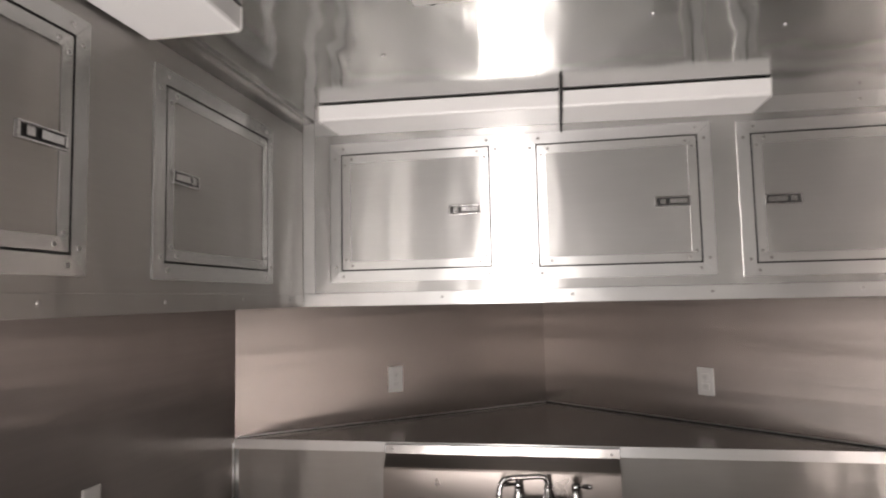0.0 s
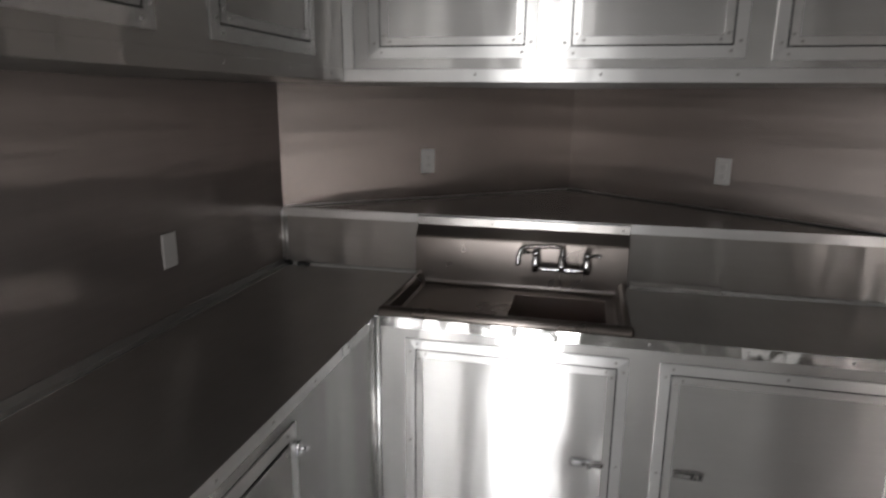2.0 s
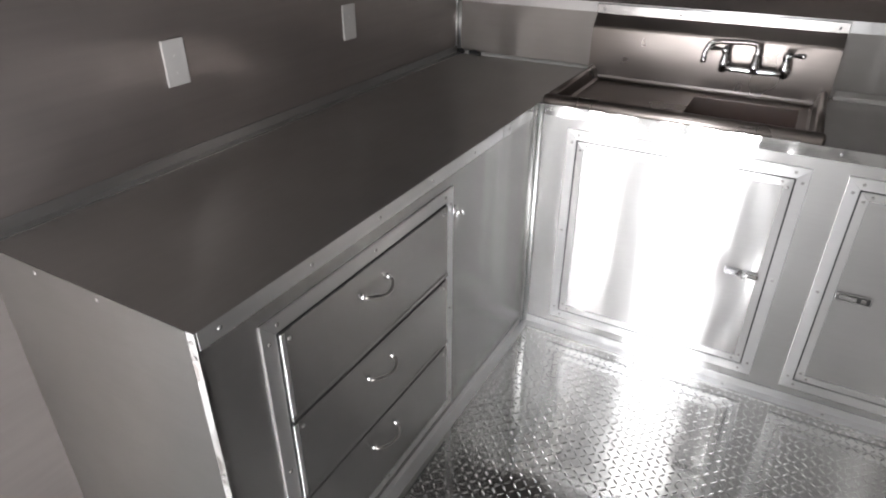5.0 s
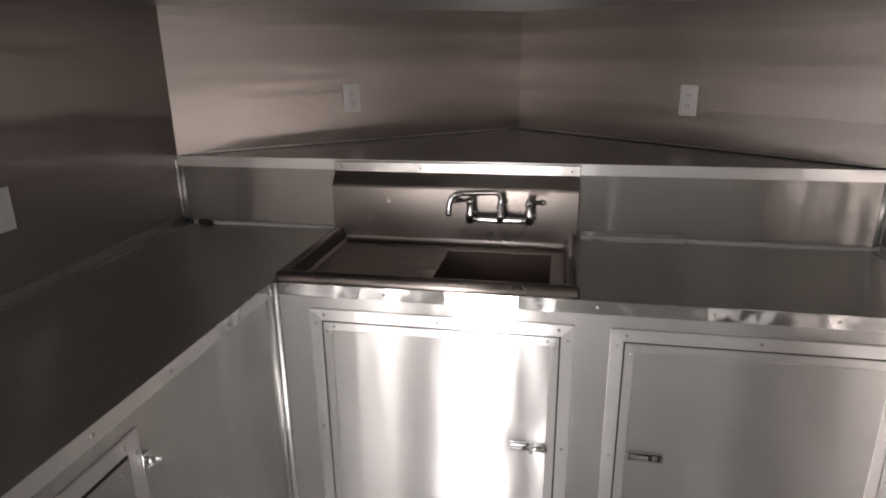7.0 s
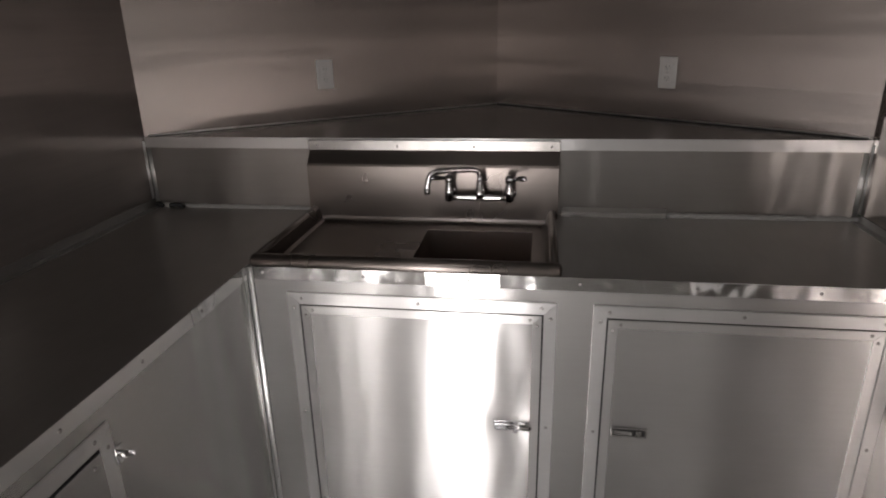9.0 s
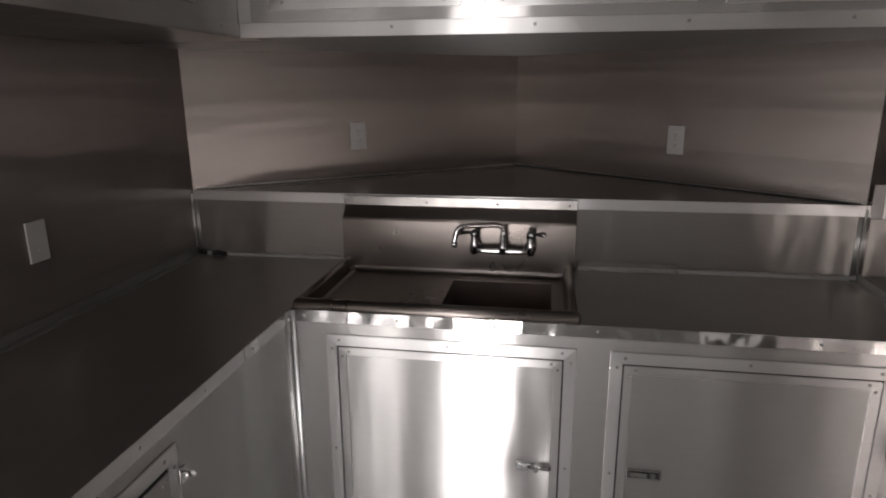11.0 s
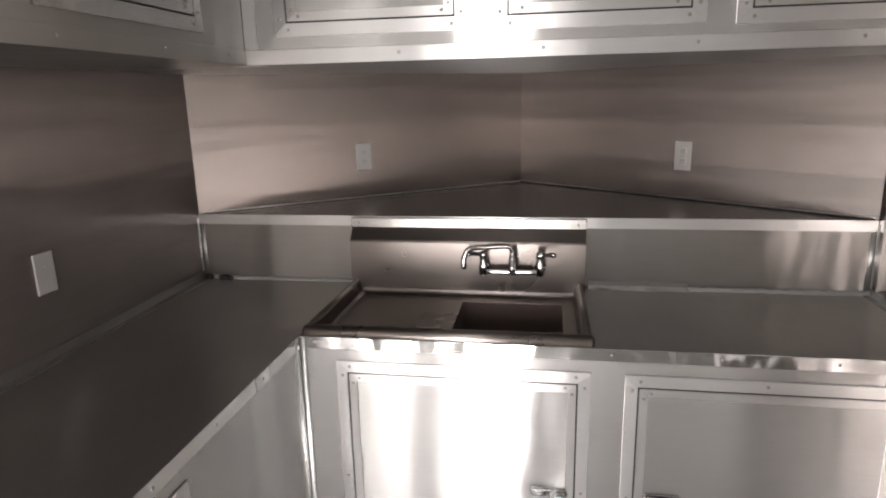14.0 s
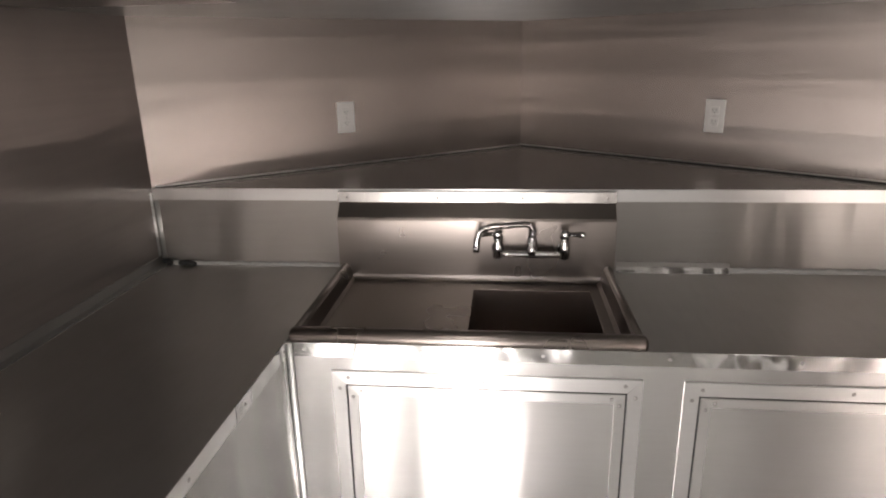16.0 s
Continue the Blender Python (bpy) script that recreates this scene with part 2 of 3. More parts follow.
def part(name, bm, mat, parent=None, label="", smooth=False):
    for f in bm.faces:
        f.normal_update()
    ob = new(name, to_mesh(name, bm, mat, smooth))
    ob.parent = parent
    if label:
        tagged(ob, label)
    return ob


def thing(name, m, label, category, group="", kind=""):
    ob = new(name)
    ob.empty_display_size = 0.05
    ob.matrix_world = m
    return tagged(ob, label, category, group, kind)


def share(name, mesh, m, parent):
    ob = new(name, mesh)
    ob.parent = parent
    ob.matrix_basis = m
    return ob


def structure(name, bm, mat, label, category, smooth=False):
    return tagged(part(name, bm, mat, None, "", smooth), label, category, "", "structure")


def screw_mesh():
    """A domed screw head in the xz plane, its crown towards -y."""
    bm = bmesh.new()
    rings = []
    for r, y in ((0.0048, 0.0), (0.0046, -0.0010), (0.0032, -0.0019), (0.0015, -0.0016)):
        rings.append([bm.verts.new((r * math.cos(k * math.pi / 5), y, r * math.sin(k * math.pi / 5))) for k in range(10)])
    for a, b in zip(rings, rings[1:]):
        for j in range(10):
            bm.faces.new((a[j], a[(j + 1) % 10], b[(j + 1) % 10], b[j]))
    bm.faces.new(rings[-1])
    bmesh.ops.recalc_face_normals(bm, faces=bm.faces[:])
    for f in bm.faces:
        f.normal_update()
    return to_mesh("screw", bm, SCREW, True)


SCREW_MESH = screw_mesh()


def screws(parent, spots, turn=None):
    """Screw heads at (x, y, z) of the parent's space, crowns towards -y, or turned by the matrix turn."""
    for x, y, z in spots:
        m = Matrix.Translation((x + random.uniform(-1, 1) * 0.002, y, z + random.uniform(-1, 1) * 0.0015))
        share("screw", SCREW_MESH, m @ turn if turn else m, parent)



# ---- plan ----
W = 1.226           # half width between the side walls
H = 2.287           # ceiling over the side cabinets, from where it falls a little to the east
FALL = 0.015
V0, V1 = 0.579, 1.53  # where the nose begins, and its tip
BACK = 0.575        # splash behind the worktop
TOPZ = 0.914        # worktop
LEDGE = 1.172       # triangular ledge in the nose
LX = -0.597         # face of the drawer cabinet
LEND = -1.507       # its near end
UY, UX, UZ = 0.046, -0.706, 1.707  # faces and underside of the wall cabinets
SX0, SX1 = -0.592, 0.275  # sink

# ---- setting ----
bm = bmesh.new()
prism(bm, [(-W - 0.06, REAR_Y - 0.06), (W + 0.06, REAR_Y - 0.06), (W + 0.06, V0), (0, V1 + 0.06), (-W - 0.06, V0)], "z", -0.05, 0.0)
floor = structure("floor", bm, PLATE, "shiny aluminium diamond tread plate floor", "floor")

SPLIT = -1.9   # the sheet metal ends here, walls assumed white to bounce light follow
bm = bmesh.new()
quad_box(bm, -W - 0.05, -W - 0.004, SPLIT, V0, 0, H + 0.03)
# its thin sheet has a long wavering crease above the worktop
CY, CZ = 90, 110
rows = []
for k in range(CZ + 1):
    z = H * k / CZ if k < 50 else (1.04 + 0.72 * (k - 50) / 50 if k < 100 else 1.76 + (H + 0.03 - 1.76) * (k - 100) / 10)
    z = min(z, 1.04) if k < 50 else z
    row = []
    for i in range(CY + 1):
        y = SPLIT + (V0 - SPLIT) * i / CY
        zc = 1.377 - 0.088 * y + 0.006 * math.sin(9 * y) + 0.004 * math.sin(23 * y + 1)
        row.append(bm.verts.new((-W + 0.0011 * math.exp(-((z - zc) / 0.018) ** 2) - 0.0005 * math.exp(-((z - zc + 0.05) / 0.04) ** 2), y, z)))
    rows.append(row)
for a, b in zip(rows, rows[1:]):
    for i in range(CY):
        f = bm.faces.new((a[i], a[i + 1], b[i + 1], b[i]))
        f.smooth = True
        f.normal_update()
        if f.normal.x < 0:
            f.normal_flip()
structure("wall_west", bm, WALL_W, "brushed sheet metal side wall of the trailer", "wall")

for n, x0, x1 in (("wall_southwest", -W - 0.05, -W), ("wall_southeast", W, W + 0.05)):
    bm = bmesh.new()
    quad_box(bm, x0, x1, REAR_Y - 0.05, SPLIT - 0.0005, 0, H + 0.03)
    structure(n, bm, BOUNCE, "rear side wall out of view, assumed white to bounce light", "wall")

bm = bmesh.new()
quad_box(bm, W, W + 0.05, SPLIT, V0, 0, H + 0.03)
structure("wall_east", bm, WALL_E, "reflecting sheet metal side wall of the trailer", "wall")

bm = bmesh.new()
prism(bm, [(-W, V0), (0, V1), (0, V1 + 0.05), (-W - 0.05, V0)], "z", 0, H + 0.03)
structure("wall_northwest", bm, WALL, "brushed sheet metal wall of the pointed nose", "wall")
bm = bmesh.new()
prism(bm, [(W, V0), (W + 0.05, V0), (0, V1 + 0.05), (0, V1)], "z", 0, H)
structure("wall_northeast", bm, WALL, "brushed sheet metal wall of the pointed nose", "wall")

bm = bmesh.new()
quad_box(bm, -W, DOOR_X0, REAR_Y - 0.05, REAR_Y, 0, H)
quad_box(bm, DOOR_X1, W, REAR_Y - 0.05, REAR_Y, 0, H)
quad_box(bm, DOOR_X0, DOOR_X1, REAR_Y - 0.05, REAR_Y, DOOR_Z, H)
structure("wall_south", bm, BOUNCE, "rear wall out of view, assumed white to bounce light, with an open doorway", "wall")

bm = bmesh.new()
prism(bm, [(-W - 0.05, REAR_Y - 0.05), (W + 0.05, REAR_Y - 0.05), (W + 0.05, V0), (0, V1 + 0.05), (-W - 0.05, V0)], "z", H, H + 0.05)
for v in bm.verts:
    v.co.z -= FALL * (v.co.x + 0.6)
structure("ceiling", bm, CEIL, "wavy glossy aluminium ceiling sheet", "ceiling")

bm = bmesh.new()
prism(bm, [(1.075, H - 0.028), (W - 0.002, H - 0.100), (W - 0.002, H - 0.03), (1.075, H - 0.026)], "y", REAR_Y, UY)
structure("trim_cove", bm, TRIM, "sloping aluminium cove between ceiling and wall", "trim")

bm = bmesh.new()
quad_box(bm, -40, 40, -60, 40, -0.09, -0.052)
structure("ground", bm, GROUND, "pale concrete ground outside the open door", "ground")

# ---- worktop, splash and ledge ----
bm = bmesh.new()
prism(bm, [(-W, LEND), (LX, LEND), (LX, 0.03), (SX0 + 0.016, 0.03), (SX0 + 0.016, BACK - 0.001), (-W, BACK - 0.001)], "z", TOPZ - 0.03, TOPZ)
quad_box(bm, SX1 - 0.014, W, 0.0, BACK - 0.001, TOPZ - 0.03, TOPZ)
worktop = thing("worktop", pose(0, 0, 0), "dark reflecting sheet metal worktop in an L round the sink", "worktop")
part("top", bm, TOP, worktop)
bm = bmesh.new()
quad_box(bm, -W + 0.0005, -W + 0.003, LEND, BACK, TOPZ, TOPZ + 0.030)
quad_box(bm, -W + 0.0005, -W + 0.030, LEND, BACK, TOPZ, TOPZ + 0.0025)
part("wall_angle", bm, ALU, worktop)
bm = bmesh.new()
quad_box(bm, W - 0.003, W - 0.0005, 0.0, BACK, TOPZ, TOPZ + 0.024)
quad_box(bm, W - 0.026, W - 0.0005, 0.0, BACK, TOPZ, TOPZ + 0.0025)
part("wall_angle", bm, ALU, worktop)
bm = bmesh.new()
quad_box(bm, SX1 + 0.012, SX1 + 0.36, BACK - 0.004, BACK - 0.0015, TOPZ, TOPZ + 0.03, 0.001)
quad_box(bm, SX1 + 0.012, SX1 + 0.36, BACK - 0.034, BACK - 0.0015, TOPZ, TOPZ + 0.003, 0.001)
part("splash_angle", bm, POLISH, worktop)
bm = bmesh.new()
tube(bm, [(SX1 + 0.36 + 0.592 * k / 24, BACK - 0.006, TOPZ + 0.004 + 0.003 * math.sin(k * 2.7)) for k in range(25)], [0.009 + 0.004 * math.sin(k * 1.9) ** 2 for k in range(25)], 8)
part("sealant_bead", bm, CAULK, worktop, "smeared pale sealant bead", True)
bm = bmesh.new()
tube(bm, [(-W + 0.03 + (SX0 + W - 0.03) * k / 24, BACK - 0.005, TOPZ + 0.003 + 0.002 * math.sin(k * 2.1)) for k in range(25)], [0.008 + 0.003 * math.sin(k * 1.7) ** 2 for k in range(25)], 8)
part("sealant_bead", bm, CAULK, worktop, "smeared pale sealant bead", True)

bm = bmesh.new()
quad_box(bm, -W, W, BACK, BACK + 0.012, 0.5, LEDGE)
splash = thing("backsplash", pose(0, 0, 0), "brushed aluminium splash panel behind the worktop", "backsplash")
part("panel", bm, ALU_DIM, splash)
bm = bmesh.new()
quad_box(bm, -W + 0.002, W - 0.002, BACK - 0.0025, BACK - 0.0003, LEDGE - 0.036, LEDGE + 0.002)
part("top_angle", bm, TRIM, splash)
for sx, k in ((-W + 0.0005, 1), (W - 0.0005, -1)):
    bm = bmesh.new()
    round_strip(bm, (sx + k * 0.019, BACK - 0.0005), (sx + k * 0.003, BACK - 0.0005), TOPZ + 0.004, LEDGE - 0.038, k * 0.0007)
    round_strip(bm, (sx, BACK - 0.018), (sx, BACK - 0.003), TOPZ + 0.004, LEDGE - 0.012, -k * 0.0007)
    part("corner_angle", bm, ANGLE, splash, "shiny corner angle")

bm = bmesh.new()
prism(bm, [(-W, BACK + 0.0125), (W, BACK + 0.0125), (0, V1 + 0.02)], "z", LEDGE - 0.02, LEDGE)
ledge = thing("ledge", pose(0, 0, 0), "dark triangular metal ledge filling the nose", "shelf")
part("shelf", bm, SHELF, ledge)
for s in (-1, 1):
    bm = bmesh.new()
    dx, dy = W / math.hypot(W, V1 - V0), (V1 - V0) / math.hypot(W, V1 - V0)
    for off, z1, name, mat in ((0.0035 + 0.0015 * s, 0.0040 + 0.0015 * s, "joint_line", BLACK), (0.0025, 0.0090, "joint_angle", EDGE_TRIM)):
        bm = bmesh.new()
        ax, ay = -W + 0.012 * dx, V0 + 0.012 * dy
        bx, by = -0.004, V1 - 0.004
        ox, oy = dy * off, -dx * off
        prism(bm, [(s * -ax, ay), (s * -(ax + ox), ay + oy), (s * -(bx + ox), by + oy), (s * -bx, by)], "z", LEDGE + 0.0005 + (0.0040 + 0.0015 * s if mat is EDGE_TRIM else 0), LEDGE + z1)
        part(name, bm, mat, ledge)

# ---- cabinet doors ----


def mitred_frame(parent, w, h, bar, y0, y1, mat, name):
    """Four mitred flat bars round a w x h outline in the xz plane, centred, from y1 (front) to y0."""
    o, i = (w / 2, h / 2), (w / 2 - bar, h / 2 - bar)
    e = 0.0004
    quads = [[(-o[0], -o[1]), (o[0], -o[1]), (i[0] - e, -i[1]), (-i[0] + e, -i[1])],
             [(o[0], -o[1] + e), (o[0], o[1] - e), (i[0], i[1] - e), (i[0], -i[1] + e)],
             [(o[0], o[1]), (-o[0], o[1]), (-i[0] + e, i[1]), (i[0] - e, i[1])],
             [(-o[0], o[1] - e), (-o[0], -o[1] + e), (-i[0], -i[1] + e), (-i[0], i[1] - e)]]
    obs = []
    for q in quads:
        b = bmesh.new()
        prism(b, q, "y", y1, y0)
        for v in b.verts:   # bars lean outwards a little
            if v.co.y < (y0 + y1) / 2 and (abs(abs(v.co.x) - o[0]) < 0.001 or abs(abs(v.co.z) - o[1]) < 0.001):
                v.co.y += 0.030 * bar
        obs.append(part(name, b, mat, parent))
    return obs


def latch(parent, x, z, flip, kind):
    """A chrome door latch, 96 mm long. flip: its lever points to +x or -x."""
    b = bmesh.new()
    L, T = 0.048, 0.0145
    if kind == "paddle":
        quad_box(b, -L, L, -0.003, 0, -T, T, 0.0012)
        for z0, z1 in ((-T, -T + 0.004), (T - 0.004, T)):
            quad_box(b, -L, L, -0.009, -0.003, z0, z1, 0.001)
        for x0, x1 in ((-L, -L + 0.005), (L - 0.005, L)):
            quad_box(b, x0, x1, -0.009, -0.003, -T + 0.004, T - 0.004, 0.001)
        body = part("latch", b, LATCH, parent, "nickel paddle latch")
        # dark plate paints the shade inside the latch frame
        b = bmesh.new()
        quad_box(b, -L + 0.0055, L - 0.0055, -0.0045, -0.0031, -T + 0.0045, T - 0.0045)
        dark = part("latch_recess", b, RECESS, parent)
        dark.matrix_basis = Matrix.Translation((x, -0.0035, z))
        b = bmesh.new()
        s = 1 if flip else -1
        prism(b, [(s * -0.008, -0.0046), (s * 0.040, -0.0046), (s * 0.040, -0.009), (s * -0.008, -0.0125)], "z", -0.0068, 0.0068)
        quad_box(b, s * -0.026 - 0.008, s * -0.026 + 0.008, -0.011, -0.0046, -0.0075, 0.0075, 0.001)
    else:
        quad_box(b, -L, L, -0.004, 0, -0.012, 0.012, 0.0015)
        quad_box(b, 0.0, L - 0.004, -0.016, -0.004, -0.011, 0.011, 0.003)
        tube(b, [(-0.058, -0.010, 0), (-0.05, -0.012, 0), (-0.02, -0.012, 0), (0.012, -0.012, 0)], [0.009, 0.0115, 0.008, 0.008], 14)
        body = part("latch", b, CHROME, parent, "chrome slide bolt latch", False)
        b = bmesh.new()
        quad_box(b, -0.022, -0.008, -0.022, -0.003, -0.013, 0.013, 0.002)
    part_lever = part("lever", b, CHROME, None)
    # lever and body make one latch
    lev = part_lever.data
    bj = bmesh.new()
    bj.from_mesh(body.data)
    bj.from_mesh(lev)
    bj.to_mesh(body.data)
    bj.free()
    bpy.data.objects.remove(part_lever)
    body.matrix_basis = Matrix.Translation((x, -0.0035, z)) @ (Matrix.Diagonal((-1 if (flip and kind != "paddle") else 1, 1, 1, 1)))
    return body


def hinge(parent, x, h):
    b = bmesh.new()
    n = int(h / 0.02)
    pts, radii = [], []
    for k in range(n):
        z0 = -h / 2 + k * h / n
        for f, rad in ((0.04, 0.0018), (0.07, 0.0025), (0.93, 0.0025), (0.96, 0.0018)):
            pts.append((x, -0.0045, z0 + f * h / n))
            radii.append(rad)
    tube(b, pts, radii, 8)
    return part("piano_hinge", b, EDGE_TRIM, parent, "", True)


def sheet(b, w, h, spot, dent, seed, crease=0.0):
    """A thin door sheet with the slow bow and the pull at its latch that such sheets have; flat along its edges."""
    n = 40
    grid = []
    for k in range(n + 1):
        row = []
        for i in range(n + 1):
            x, z = w * (i / n - 0.5), h * (k / n - 0.5)
            win = (1 - (2 * i / n - 1) ** 6) * (1 - (2 * k / n - 1) ** 6)
            bow = 0.0011 * math.sin(5.5 * x / w + seed) + 0.0005 * math.sin(9.0 * x / w + 2.2 * z / h + 2 * seed)
            r2 = ((x - spot[0]) / 0.062) ** 2 + ((z - spot[1]) / 0.075) ** 2
            fold = crease * math.exp(-((x - spot[0] - 0.03 + 0.4 * (z - spot[1]) ** 2) / 0.042) ** 2)
            row.append(b.verts.new((x, -0.0042 + win * (bow * 0.35 + dent * math.exp(-r2) + fold), z)))
        grid.append(row)
    for k in range(n):
        for i in range(n):
            f = b.faces.new((grid[k][i], grid[k][i + 1], grid[k + 1][i + 1], grid[k + 1][i]))
            f.smooth = True
    rim = [grid[0][i] for i in range(n)] + [grid[k][n] for k in range(n)] + [grid[n][n - i] for i in range(n)] + [grid[n - k][0] for k in range(n)]
    back = [b.verts.new((v.co.x, -0.0018, v.co.z)) for v in rim]
    for a in range(len(rim)):
        c2 = (a + 1) % len(rim)
        b.faces.new((rim[c2], rim[a], back[a], back[c2]))


def cabinet_door(cab, xc, zc, w, h, latch_x, latch_z, kind="paddle", flip=False, hinge_side=0, mid=True, dent=0.0007, crease=0.0, skin=ALU_DOOR, trim=TRIM):
    """A framed flush door on the face y=0 of the cabinet's space; w, h: outline of its frame."""
    c = Matrix.Translation((xc, 0, zc))
    BAR, GAP, EDGE = 0.034, 0.005, 0.024
    # black plate stands in for the shade in the gap round the door
    gap_plate = bmesh.new()
    quad_box(gap_plate, -w / 2 + BAR - 0.001, w / 2 - BAR + 0.001, -0.0015, -0.0005, -h / 2 + BAR - 0.001, h / 2 - BAR + 0.001)
    s = part("gap_shade", gap_plate, BLACK, cab)
    s.matrix_basis = c
    for k, bar in enumerate(mitred_frame(cab, w, h, BAR, -0.0002, -0.0075, trim, "frame_bar")):
        bar.matrix_basis = c
        if k in (0, 2):
            z = (-1 if k == 0 else 1) * (h / 2 - BAR / 2)
            screws(bar, [(f * (w / 2 - 0.042), -0.0075, z) for f in ((-1, 0, 1) if mid else (-1, 1))])
        else:
            x = (1 if k == 1 else -1) * (w / 2 - BAR / 2)
            screws(bar, [(x, -0.0075, f * (h / 2 - 0.046)) for f in ((-1, 0, 1) if mid else (-1, 1))])
    iw, ih = w - 2 * (BAR + GAP), h - 2 * (BAR + GAP)
    b = bmesh.new()
    sheet(b, iw, ih, (latch_x - xc, latch_z - zc), dent, xc * 7 + zc, crease)
    door = part("door", b, skin, cab)
    door.matrix_basis = c
    mitred_frame(door, iw, ih, EDGE, -0.0042, -0.0078, EDGE_TRIM if trim is TRIM else trim, "edge_strip")
    screws(door, [(fx * (iw / 2 - 0.012), -0.0078, fz * (ih / 2 - 0.030)) for fx in (-1, 1) for fz in (-1, 1)])
    screws(door, [(fx * (iw / 2 - 0.032), -0.0078, fz * (ih / 2 - 0.012)) for fx in (-1, 1) for fz in (-1, 1)])
    latch(door, latch_x - xc, latch_z - zc, flip, kind)
    if hinge_side:
        hinge(door, hinge_side * (iw / 2 + 0.002), ih - 0.01)
    return door


def strip(parent, name, mat, x0, x1, y0, y1, z0, z1, bevel=0.0008):
    b = bmesh.new()
    quad_box(b, x0, x1, y0, y1, z0, z1, bevel, 1)
    return part(name, b, mat, parent)


# ---- sink cabinet ----
sink_cab = thing("base_cabinet", pose(0, 0, 0), "brushed aluminium sink base cabinet with two latched doors", "cabinet")
bm = bmesh.new()
quad_box(bm, LX, W, 0.0, 0.02, 0.0, TOPZ - 0.001)
quad_box(bm, LX, W, 0.02, BACK - 0.002, 0.0, 0.06)
part("body", bm, ALU, sink_cab)
cabinet_door(sink_cab, -0.109, 0.455, 0.748, 0.774, 0.148, 0.456, "bolt", True, 0, dent=0.0022, crease=0.0010)
cabinet_door(sink_cab, 0.732, 0.454, 0.744, 0.774, 0.476, 0.460, "paddle", False, 1)
top_strip = strip(sink_cab, "top_angle", POLISH, LX + 0.002, W - 0.002, -0.003, -0.0004, TOPZ - 0.036, TOPZ + 0.002)
screws(top_strip, [(-0.55 + k * 0.29, -0.003, TOPZ - 0.017) for k in range(7)])
toe = strip(sink_cab, "floor_angle", TRIM, LX + 0.002, W - 0.002, -0.034, -0.0004, 0.0005, 0.004)
strip(sink_cab, "floor_angle", TRIM, LX + 0.002, W - 0.002, -0.0035, -0.0006, 0.004, 0.034)
screws(toe, [(-0.45 + k * 0.32, -0.018, 0.004) for k in range(6)], pose(0, 0, 0, -90, 0, 0))
bm = bmesh.new()
round_strip(bm, (LX + 0.020, -0.0031), (LX + 0.003, -0.0045), 0.005, TOPZ - 0.002, 0.003)
round_strip(bm, (LX + 0.0005, -0.020), (LX + 0.0005, -0.0035), 0.005, TOPZ - 0.002, -0.002)
post = part("corner_angle", bm, ANGLE, sink_cab)
screws(post, [(LX + 0.011, -0.0045, z) for z in (0.2, 0.42, 0.64, 0.84)])

bm = bmesh.new()
quad_box(bm, W - 0.020, W - 0.0005, -0.0045, -0.0031, 0.036, TOPZ - 0.038, 0.0006, 1)
quad_box(bm, W - 0.003, W - 0.0005, -0.026, -0.0031, 0.036, TOPZ - 0.002, 0.0006, 1)
post = part("corner_angle", bm, TRIM, sink_cab)
screws(post, [(W - 0.012, -0.0045, z) for z in (0.16, 0.62, 0.86)])
bm = bmesh.new()
quad_box(bm, W - 0.034, W - 0.0005, REAR_Y + 0.002, -0.036, 0.0005, 0.004)
quad_box(bm, W - 0.0035, W - 0.0005, REAR_Y + 0.002, -0.036, 0.004, 0.034)
structure("trim_floor_east", bm, TRIM, "aluminium angle along the foot of the side wall", "trim")

# ---- drawer cabinet ----
drawer_cab = thing("drawer_cabinet", pose(LX, 0, 0, 0, 0, 90), "brushed aluminium drawer cabinet under the side worktop", "cabinet")
# its space: x runs along the wall towards the nose, -y out of its face
bm = bmesh.new()
quad_box(bm, LEND + 0.002, -0.0005, 0.0, W + LX, 0.0, TOPZ - 0.031)
quad_box(bm, LEND, -0.0005, 0.0, 0.003, TOPZ - 0.031, TOPZ - 0.001)
part("body", bm, ALU_SIDE, drawer_cab)
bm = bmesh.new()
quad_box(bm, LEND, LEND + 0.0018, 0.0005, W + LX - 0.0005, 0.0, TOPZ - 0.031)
part("end_panel", bm, END, drawer_cab, "blotchy dull aluminium end panel, darkened for shade")
DW, DX, DZ0, DZ1 = 0.75, -1.001, 0.055, 0.842
c = Matrix.Translation((DX, 0, (DZ0 + DZ1) / 2))
# a black plate again, as the shade in the gaps round the drawers
bm = bmesh.new()
quad_box(bm, -DW / 2 + 0.03, DW / 2 - 0.03, -0.0015, -0.0005, -(DZ1 - DZ0) / 2 + 0.03, (DZ1 - DZ0) / 2 - 0.03)
s = part("gap_shade", bm, BLACK, drawer_cab)
s.matrix_basis = c
for k, bar in enumerate(mitred_frame(drawer_cab, DW, DZ1 - DZ0, 0.036, -0.0002, -0.0045, TRIM, "frame_bar")):
    bar.matrix_basis = c
    hh = (DZ1 - DZ0) / 2
    if k in (0, 2):
        screws(bar, [(f * 0.33, -0.0045, (-1 if k == 0 else 1) * (hh - 0.018)) for f in (-1, 0, 1)])
    else:
        screws(bar, [((1 if k == 1 else -1) * (DW / 2 - 0.018), -0.0045, f * (hh - 0.05)) for f in (-1, 0, 1)])


